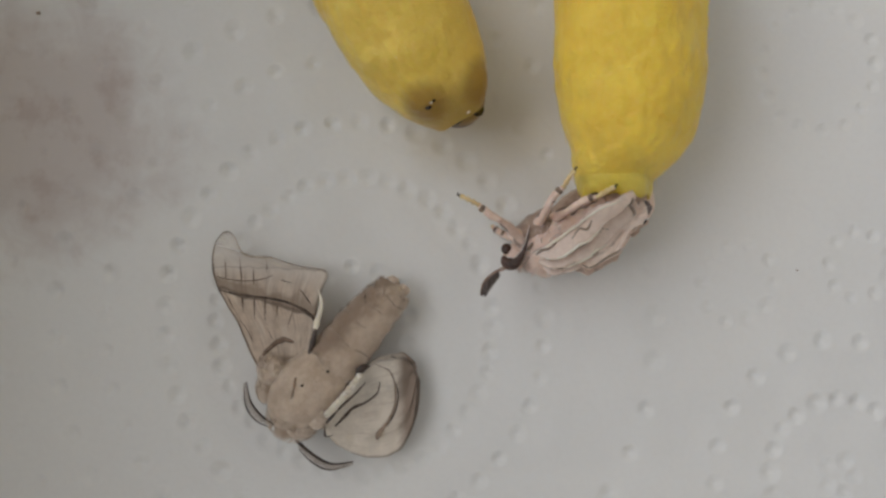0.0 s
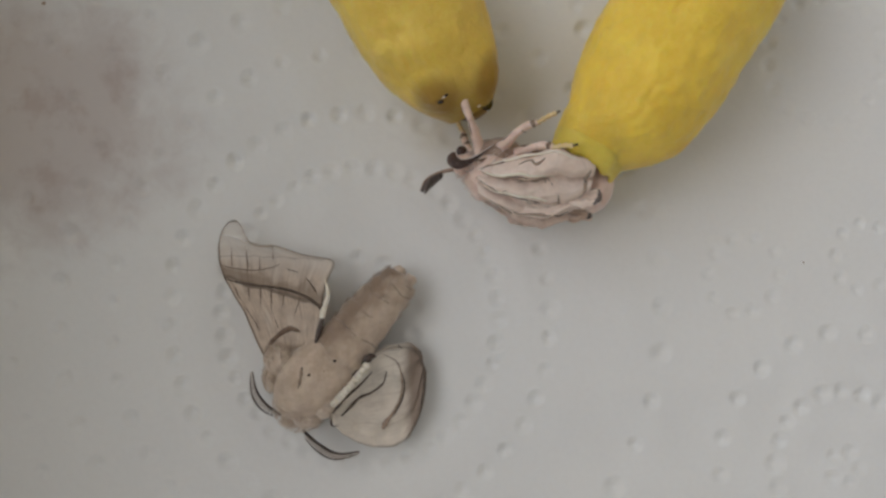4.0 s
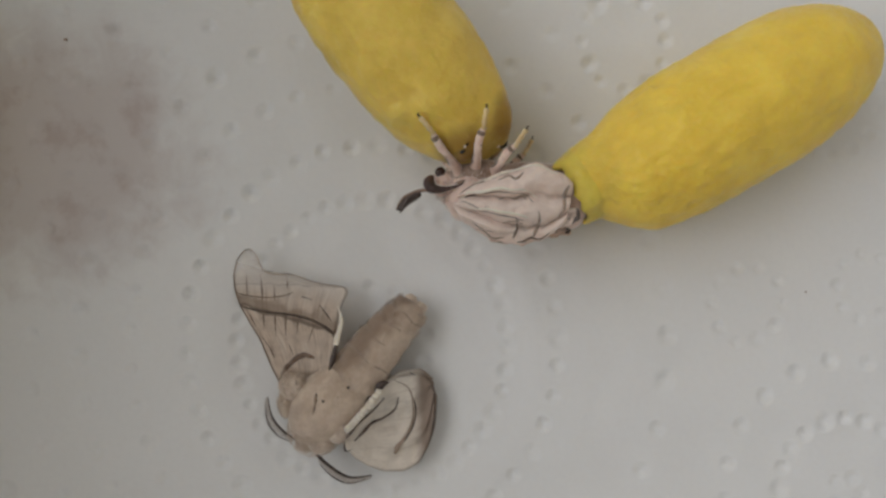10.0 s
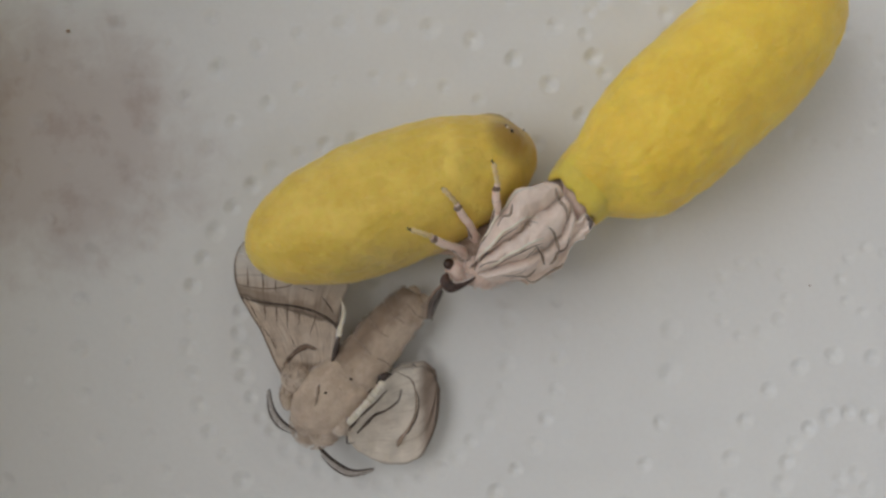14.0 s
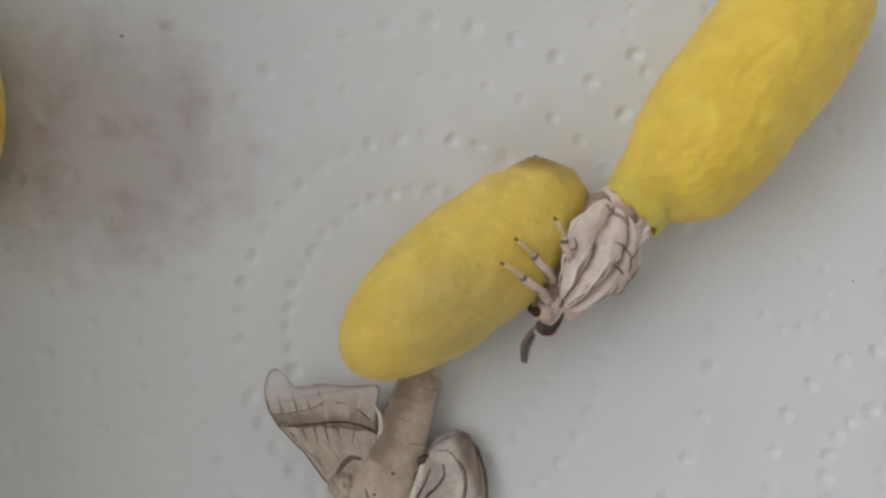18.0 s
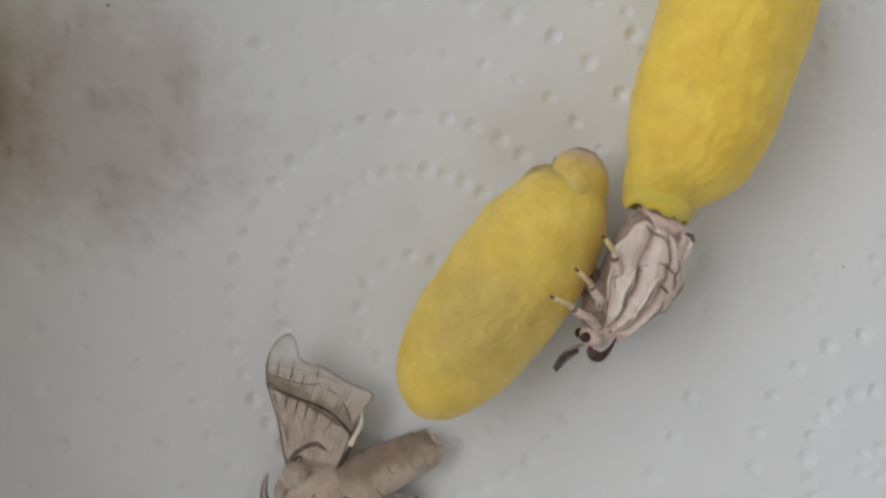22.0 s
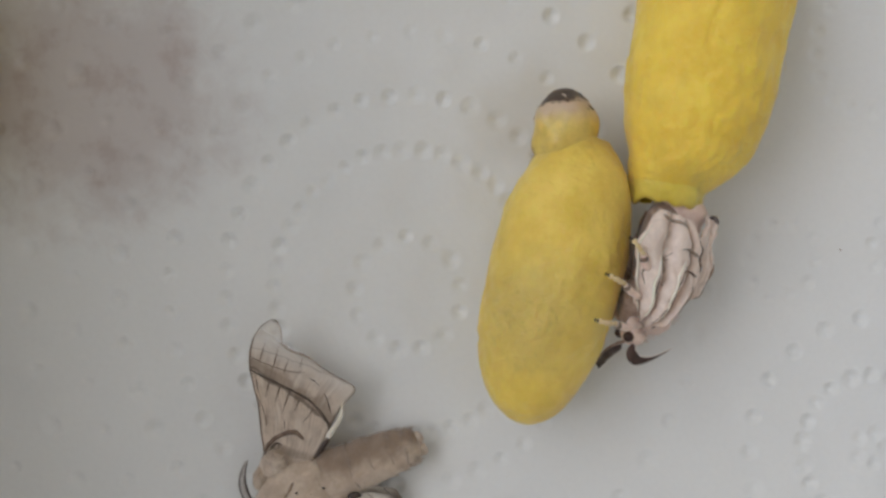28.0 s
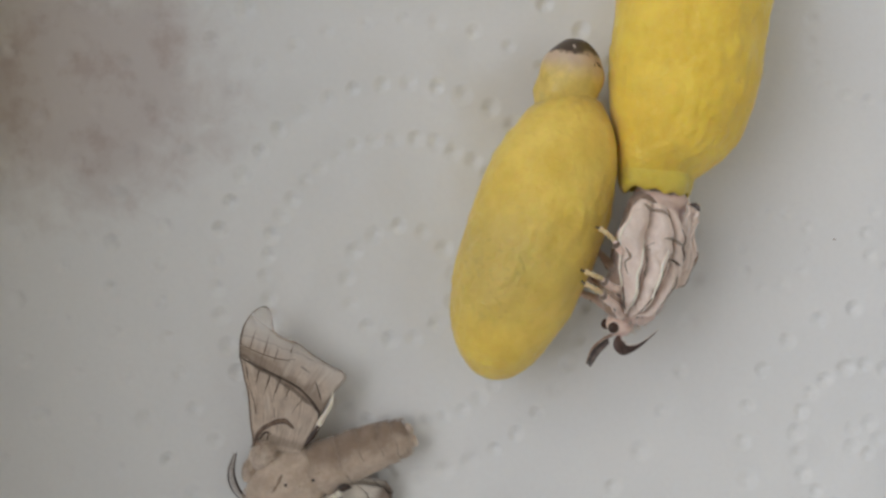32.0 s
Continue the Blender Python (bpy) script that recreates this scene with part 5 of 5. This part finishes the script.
legs, LEG_AT = [], []
for k, (x, fwd) in enumerate(((2.6, 0.9), (0.9, 0.1), (-1.0, -0.9))):
    for s in (-1, 1):
        wide = 1.0 if s < 0 else 0.35
        bm = bmesh.new()
        knee = Vector((fwd * 0.9, s * (1.2 + 2.2 * wide), -2.0))
        tube(bm, spline([(0, 0, 0.6), (fwd * 0.4, s * (0.8 + 0.7 * wide), -0.9), knee], 9), [0.62, 0.58, 0.46, 0.34], 10, 1, 0.14, 3)
        leg = part("leg", bm, PINK, moth_fresh, "pale hairy leg gripping the cocoon")
        bm = bmesh.new()
        tube(bm, spline([(0.2, s * 0.5, -0.2), (fwd * 0.4 + 0.35, s * (1.2 + 0.7 * wide), -0.9), knee + Vector((0.25, s * 0.2, 0))], 9), [0.08, 0.2, 0.1], 6, 0.6)
        part("stripe", bm, UMBER, leg, "brown stripe on the leg")
        ankle = knee + Vector((fwd * 0.7, s * 1.3 * wide, -2.2))
        bm = bmesh.new()
        tube(bm, spline([knee + Vector((0, 0, 0.2)), knee.lerp(ankle, 0.5) + Vector((0.15, s * 0.2, 0)), ankle], 8), [0.36, 0.42, 0.26], 9, 1, 0.08, 3)
        shin = part("shin", bm, PINK, leg)
        for q in (0.22, 0.68):
            bm = bmesh.new()
            tube(bm, [knee.lerp(ankle, q) + Vector((0.1, s * 0.1, 0)), knee.lerp(ankle, q + 0.1) + Vector((0.12, s * 0.12, 0)), knee.lerp(ankle, q + 0.22) + Vector((0.1, s * 0.12, 0))], [0.3, 0.44, 0.3], 9, 1, 0.1, 3)
            part("bar", bm, UMBER, shin, "dark brown bar on the shin")
        bm = bmesh.new()
        toe = ankle + Vector((fwd * 0.5 + 0.3, s * 0.5 * wide, -1.9))
        p = spline([ankle, ankle.lerp(toe, 0.5) + Vector((0, s * 0.2, 0)), toe], 11)
        tube(bm, p, [0.24 * (1 + 0.3 * math.cos(i * 2.2)) for i in range(11)], 8)
        part("foot", bm, AMBER, leg, "yellowish jointed foot")
        bm = bmesh.new()
        tube(bm, [toe, toe + Vector((0.12, 0, -0.25)), toe + Vector((-0.05, 0, -0.42))], [0.2, 0.14, 0.03], 7)
        part("claw", bm, DARK, leg, "small black claw")
        legs.append(leg)
        LEG_AT.append((x, s * 1.3, -1.5))

FORE_AT = Vector((2.5, -1.6, 0.8))
for s, seed in ((-1, 2), (1, 11)):
    # forewing pad along the whole flank; the upper one is keyed at its root
    lead3 = [(0, 2.6, s * 1.7, 0.2), (0.2, 0.2, s * 3.2, -1.6), (0.45, -2.6, s * 3.9, -3.1), (0.68, -5.0, s * 4.1, -4.0), (0.85, -7.2, s * 3.9, -3.2), (1, -8.8, s * 3.5, -2.2)]
    trail3 = [(0, 2.8, s * 1.5, 1.3), (0.2, 1.4, s * 2.5, 2.7), (0.45, -1.2, s * 2.5, 4.1), (0.7, -4.4, s * 2.5, 4.4), (0.9, -7.0, s * 2.6, 3.4), (1, -8.6, s * 2.9, 1.6)]
    if s > 0:
        lead3 = [(u, x, y, max(z, -1.4)) for u, x, y, z in lead3]
    base = FORE_AT if s < 0 else Vector((0, 0, 0))
    bm, surf = pad_mesh(lead3, trail3, 90, 80, 2.6, 1.25, seed, 0.22, 0.75, wave=0.14, bulge=0.6)
    bmesh.ops.translate(bm, verts=bm.verts, vec=-base)
    w = part("forewing", bm, WING_FRESH, moth_fresh, "soft crumpled pale forewing")
    # dark lines are wing markings and also paint the shade beside the folds
    lines = [(FINE_VEIN, 0.07, 0.05, [(0.12, 0.55), (0.2, 0.5), (0.28, 0.56), (0.36, 0.5)]), (BROWN_SCALES, 0.07, 0.12, [(0.42, 0.42), (0.48, 0.36), (0.55, 0.42), (0.6, 0.38), (0.66, 0.45)]),
             (BROWN_SCALES, 0.08, 0.06, [(0.5, 0.74), (0.6, 0.68), (0.68, 0.76)]), (BROWN_SCALES, 0.2, 0.16, [(0.965, 0.1), (0.94, 0.3), (0.96, 0.55), (0.93, 0.75)]),
             (FINE_VEIN, 0.06, 0.04, [(0.25, 0.85), (0.36, 0.9), (0.48, 0.84)]), (UMBER, 0.06, 0.15, [(0.60, 0.62), (0.63, 0.78), (0.62, 0.95)]),
             (CREAM, 0.2, 0.1, [(0.04, 0.32), (0.2, 0.25), (0.42, 0.24), (0.6, 0.3), (0.74, 0.42)]), (FINE_VEIN, 0.07, 0.05, [(0.06, 0.37), (0.22, 0.30), (0.42, 0.29), (0.6, 0.35), (0.72, 0.47)]),
             (CREAM, 0.12, 0.16, [(0.14, 0.62), (0.32, 0.55), (0.52, 0.56), (0.7, 0.64)]), (FINE_VEIN, 0.05, 0.07, [(0.16, 0.67), (0.34, 0.6), (0.52, 0.61), (0.68, 0.69)]),
             (UMBER, 0.16, 0.08, [(0.04, 0.1), (0.1, 0.04), (0.18, 0.07), (0.25, 0.02), (0.33, 0.06)]), (BROWN_SCALES, 0.1, 0.14, [(0.36, 0.13), (0.45, 0.08), (0.52, 0.13), (0.58, 0.08)]),
             (BROWN_SCALES, 0.08, 0.14, [(0.3, 0.97), (0.38, 0.92), (0.47, 0.98), (0.55, 0.93)]), (UMBER, 0.16, 0.1, [(0.66, 0.98), (0.74, 0.95), (0.82, 0.98), (0.9, 0.92)]),
             (BROWN_SCALES, 0.1, 0.2, [(0.76, 0.55), (0.79, 0.75), (0.77, 0.96)]), (CREAM, 0.16, 0.12, [(0.02, 0.02), (0.2, 0.02), (0.45, 0.02), (0.7, 0.02), (0.86, 0.03)])]
    for mat_, r0, r1, uvs in lines:
        bm = pad_line(surf, uvs, r0, r1, 30 if mat_ is CREAM else 18)
        bmesh.ops.translate(bm, verts=bm.verts, vec=-base)
        part("fold" if mat_ is CREAM else "crease", bm, mat_, w, "pale rolled fold of the wing" if mat_ is CREAM else "brown crumpled line, wing marking and painted fold shade")
    if s < 0:
        fore_near = w
    # hindwing pad, dropped towards the back, and its tip beside the tail
    lead4 = [(0, 0.4, s * 2.1, 1.5), (0.4, -1.8, s * 2.9, 2.2), (0.75, -4.6, s * 3.0, 2.4), (1, -7.2, s * 2.8, 2.0)]
    trail4 = [(0, 0.2, s * 1.4, 2.8), (0.4, -1.6, s * 1.3, 4.9), (0.75, -4.8, s * 1.6, 5.0), (1, -7.6, s * 2.2, 3.6)]
    bm, surf = pad_mesh(lead4, trail4, 48, 36, 1.6, 0.5, seed + 4, 0.6, 0.7, wave=0.12)
    w = part("hindwing", bm, WING_FRESH, moth_fresh, "small crumpled hindwing")
    part("crease", pad_line(surf, [(0.3, 0.9), (0.5, 0.97), (0.7, 0.9), (0.8, 0.97)], 0.12, 0.16), BROWN_SCALES, w, "brown hem")
    lead5 = [(0, -5.0, s * 2.7, 1.0), (0.5, -7.4, s * 3.1, 1.6), (1, -9.8, s * 2.9, 1.8)]
    trail5 = [(0, -5.2, s * 2.4, 3.2), (0.5, -8.0, s * 2.4, 3.8), (1, -10.0, s * 2.6, 3.2)]
    bm, surf = pad_mesh(lead5, trail5, 30, 30, 1.6, 0.4, seed + 9, 0.5, 0.5)
    w = part("hindwing_tip", bm, WING_FRESH, moth_fresh, "curled tip of the hindwing with a grey rim")
    part("rim", pad_line(surf, [(0.95, 0.1), (0.98, 0.4), (0.95, 0.7), (0.8, 0.97)], 0.2, 0.26), COMB, w, "grey-brown rim")

# -- the moth that comes out of the pushed cocoon, x out of the cocoon
moth_emerging = thing("moth", "wet silk moth squeezing out of the cocoon end, dark brow", "moth", "moths")
bm = bmesh.new()
xs = [-9.0 + 9.9 * (1 - (1 - i / 60) ** 1.8) for i in range(61)]
tube(bm, [(x, 0, 0) for x in xs], [(3.42 - 0.38 * max(-5.0 - x, 0)) * max(1 - (max(x + 4.4, 0) / 5.32) ** 2.4, 0.002) ** 0.5 for x in xs], 44, 0.96, 0.45, 0.4)
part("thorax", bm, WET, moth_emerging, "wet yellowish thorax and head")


def on_dome(y, z, lift=0.0):
    """A place on the front of the dome over (y, z)."""
    q = min(math.hypot(y, z) / 3.42, 0.98)
    return Vector((-4.4 + 5.32 * (1 - q * q) ** (1 / 2.4) + lift, y, z))


# the CREAM streak paints a wet highlight beside the dark hole
for nm, r, mat_, label, pts in (
        ("brow", [0.05, 0.28, 0.06], DARK, "dark streak down the side", [(-2.0, 1.7), (-2.5, 1.6), (-2.85, 1.3)]),
        ("cheek", [0.03, 0.12, 0.1, 0.03], TAN_FUR, "pale streak of wet hair", [(0.2, 2.2), (0.5, 1.8), (0.6, 1.1)]),
        ("hole", [0.05, 0.42, 0.5, 0.45, 0.05], BEAD, "wet dark hole in the silk", [(0.7, -1.7), (0.0, -1.5), (-0.7, -1.3), (-1.4, -1.2)]),
        ("painted_glint", [0.04, 0.16, 0.2, 0.12, 0.03], CREAM, "pale painted glint on the wet end", [(-1.7, -1.4), (-2.0, -1.3), (-2.3, -1.1)]),
        ("hole", [0.05, 0.3, 0.3, 0.05], BEAD, "wet dark hole in the silk", [(2.2, -1.0), (2.35, -1.25), (2.3, -1.6)])):
    bm = bmesh.new()
    tube(bm, spline([on_dome(y, z, -0.2 if nm == "brow" else -0.08) for y, z in pts], 18), r, 10, 0.28, 0.2, 1.2)
    part(nm, bm, mat_, moth_emerging, label)
for x, y, z, r in ((-1.75, -1.9, 2.05, 0.3), (-0.85, 1.9, 1.6, 0.2)):
    bm = bmesh.new()
    ball(bm, (x, y, z), r, 8, (1.3, 1, 0.8))
    part("spot", bm, BEAD, moth_emerging, "small glossy dark spot")
bm = bmesh.new()
rng = random.Random(51)
fur(bm, [(on_dome(p.y, p.z), n) for p, n in ellipsoid_roots((0, 0, 0), (3.2, 3.2, 3.1), 260, rng, -0.2)], 0.4, 0.03, rng, (-1.6, 0, 0), 0.3)
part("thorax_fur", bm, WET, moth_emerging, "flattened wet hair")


# ---------------------------------------------------------------- small specks on the paper
for x, y, r in ((-45.6, 26.6, 0.2), (39.9, -2.4, 0.15)):
    bm = bmesh.new()
    bmesh.ops.create_icosphere(bm, subdivisions=2, radius=r, matrix=Matrix.Translation((x, y, 0.12)) @ Matrix.Diagonal((1.2, 0.8, 0.6, 1)))
    for v in bm.verts:
        v.co += (v.co - Vector((x, y, 0.12))) * 0.4 * noise.noise(v.co * 9)
    ob = part("crumb", bm, BROWN_SCALES, None)
    tagged(ob, "tiny brown crumb lying on the paper towel", "crumb")


# ---------------------------------------------------------------- what moves
def motions():
    walk(cocoon_pushed, [(r[0], pmm(*r[1:])) for r in COCOON_PUSHED_ROWS])
    walk(cocoon_torn, [(r[0], pmm(*r[1:])) for r in COCOON_TORN_ROWS])
    walk(moth_fresh, [(r[0], pmm(*r[1:])) for r in MOTH_FRESH_ROWS])
    walk(moth_resting, [(r[0], pmm(*r[1:])) for r in MOTH_RESTING_ROWS])
    walk(wing_spread, [(t, pmm(ROOT.x + dx, ROOT.y + dy, ROOT.z, tilt, lean, yaw)) for t, yaw, tilt, lean, dx, dy in WING_ROWS])
    walk(abdomen, [(t, pmm(*HIP, 0, 0, yaw)) for t, yaw in ABDOMEN_ROWS])
    # the emerging moth is carried by its cocoon and creeps out of it
    when, out = (0, 9, 10.5, 16.5, 18, 20, 21, 21.5, 22, 22.5, 24, 28, 30, 31, 32), (-0.15, -0.15, -0.4, -0.4, -0.7, -0.6, 0.3, 0.8, 1.6, 2.0, 2.5, 3.4, 3.8, 4.15, 4.3)
    walk(moth_emerging, [(r[0], pmm(*r[1:]) @ pmm(10.75 + float(np.interp(r[0], when, out)), 0, 0, 155, 0, 0) @ pmm(0, float(np.interp(r[0], (0, 20, 25, 28, 29.5, 31, 32), (-0.6, 0, 1.3, 2.2, 2.2, 1.7, 1.6))), 0, 0, 0, float(np.interp(r[0], (0, 20, 25, 28, 31, 32), (-6, 0, 14, 15, 7, 7)))) @ pmm(2.0, 0, 0, 0, float(np.interp(r[0], (0, 20, 21, 23, 25, 28, 32), (4, 12, 34, 32, 15, 0, -8))), 0) @ pmm(3.0, 0, 0)) for r in COCOON_PUSHED_ROWS])
    # legs paddle against the cocoon, antennae feel about
    steps = [0.0, 1.5, 3.0, 4.5, 6.0, 7.0, 8.0, 9.0, 9.5, 10.0, 10.5, 11.0, 11.5, 12.0, 13.0, 14.0, 15.0, 16.0, 17.0, 18.0, 19.0, 20.0, 21.0, 22.0, 23.0, 24.0, 25.0, 26.5, 28.0, 29.0, 30.0, 31.0, 32.0]
    rng = random.Random(77)
    phases = (0, 8.5, 10.5, 14, 17, 21, 24)
    swings = ((-10, -10, -28, -28, 8, 10, 26), (70, 70, 2, 2, 14, 18, 24), (80, 80, 14, 14, 28, 30, 24))
    for k, (leg, at) in enumerate(zip(legs, LEG_AT)):
        walk(leg, [(t, pmm(*at, rng.uniform(-7, 7) + float(np.interp(t, (8, 9, 10, 11, 12, 20, 24), (0, -14, -18, -5, 0, 0, 10))), rng.uniform(-9, 9) + float(np.interp(t, phases, swings[k // 2])), rng.uniform(-8, 8))) for t in steps])
    walk(feeler, [(t, pmm(*FEELER_AT, rng.uniform(-6, 6) + float(np.interp(t, (0, 9, 13, 18), (28, 28, 15, 0))), rng.uniform(-6, 6) + float(np.interp(t, (0, 3, 10, 13, 17, 20, 23, 28, 32), (10, -17, -10, 0, 28, 41, 80, 82, 72))), rng.uniform(-6, 6))) for t in steps])
    walk(laid_back, [(t, pmm(ANTENNA_AT[0], ANTENNA_AT[1] - float(np.interp(t, (0, 9, 12), (0.9, 0.9, 0))), ANTENNA_AT[2], 0, rng.uniform(-3, 3) + float(np.interp(t, (0, 8, 13, 17, 20, 24, 28, 30, 32), (-40, -38, 0, -12, -20, 12, 52, 52, 42))), 0)) for t in steps])
    # the upper wing is raised off the back while the moth pushes past
    rows = []
    for t in steps:
        slid = float(np.interp(t, (0, 7, 9, 10.5, 12, 20, 24, 28, 30, 32), (0, 0.7, 1.5, 1.1, 0, -0.3, -1.1, -1.9, -1.9, -1.6)))
        raised = float(np.interp(t, (0, 7, 9, 12, 20, 24, 28, 32), (0, 0, -0.3, 0, -0.2, -0.6, -0.8, -0.8)))
        turn = float(np.interp(t, (0, 1, 3, 8, 9.5, 11, 16, 20, 24, 28, 32), (-60, -54, -42, -42, -25, 0, 0, 1, 5, 6, 3)))
        rows.append((t, pmm(FORE_AT.x, FORE_AT.y + raised, FORE_AT.z + slid, turn, 0, 0)))
    walk(fore_near, rows)


motions()
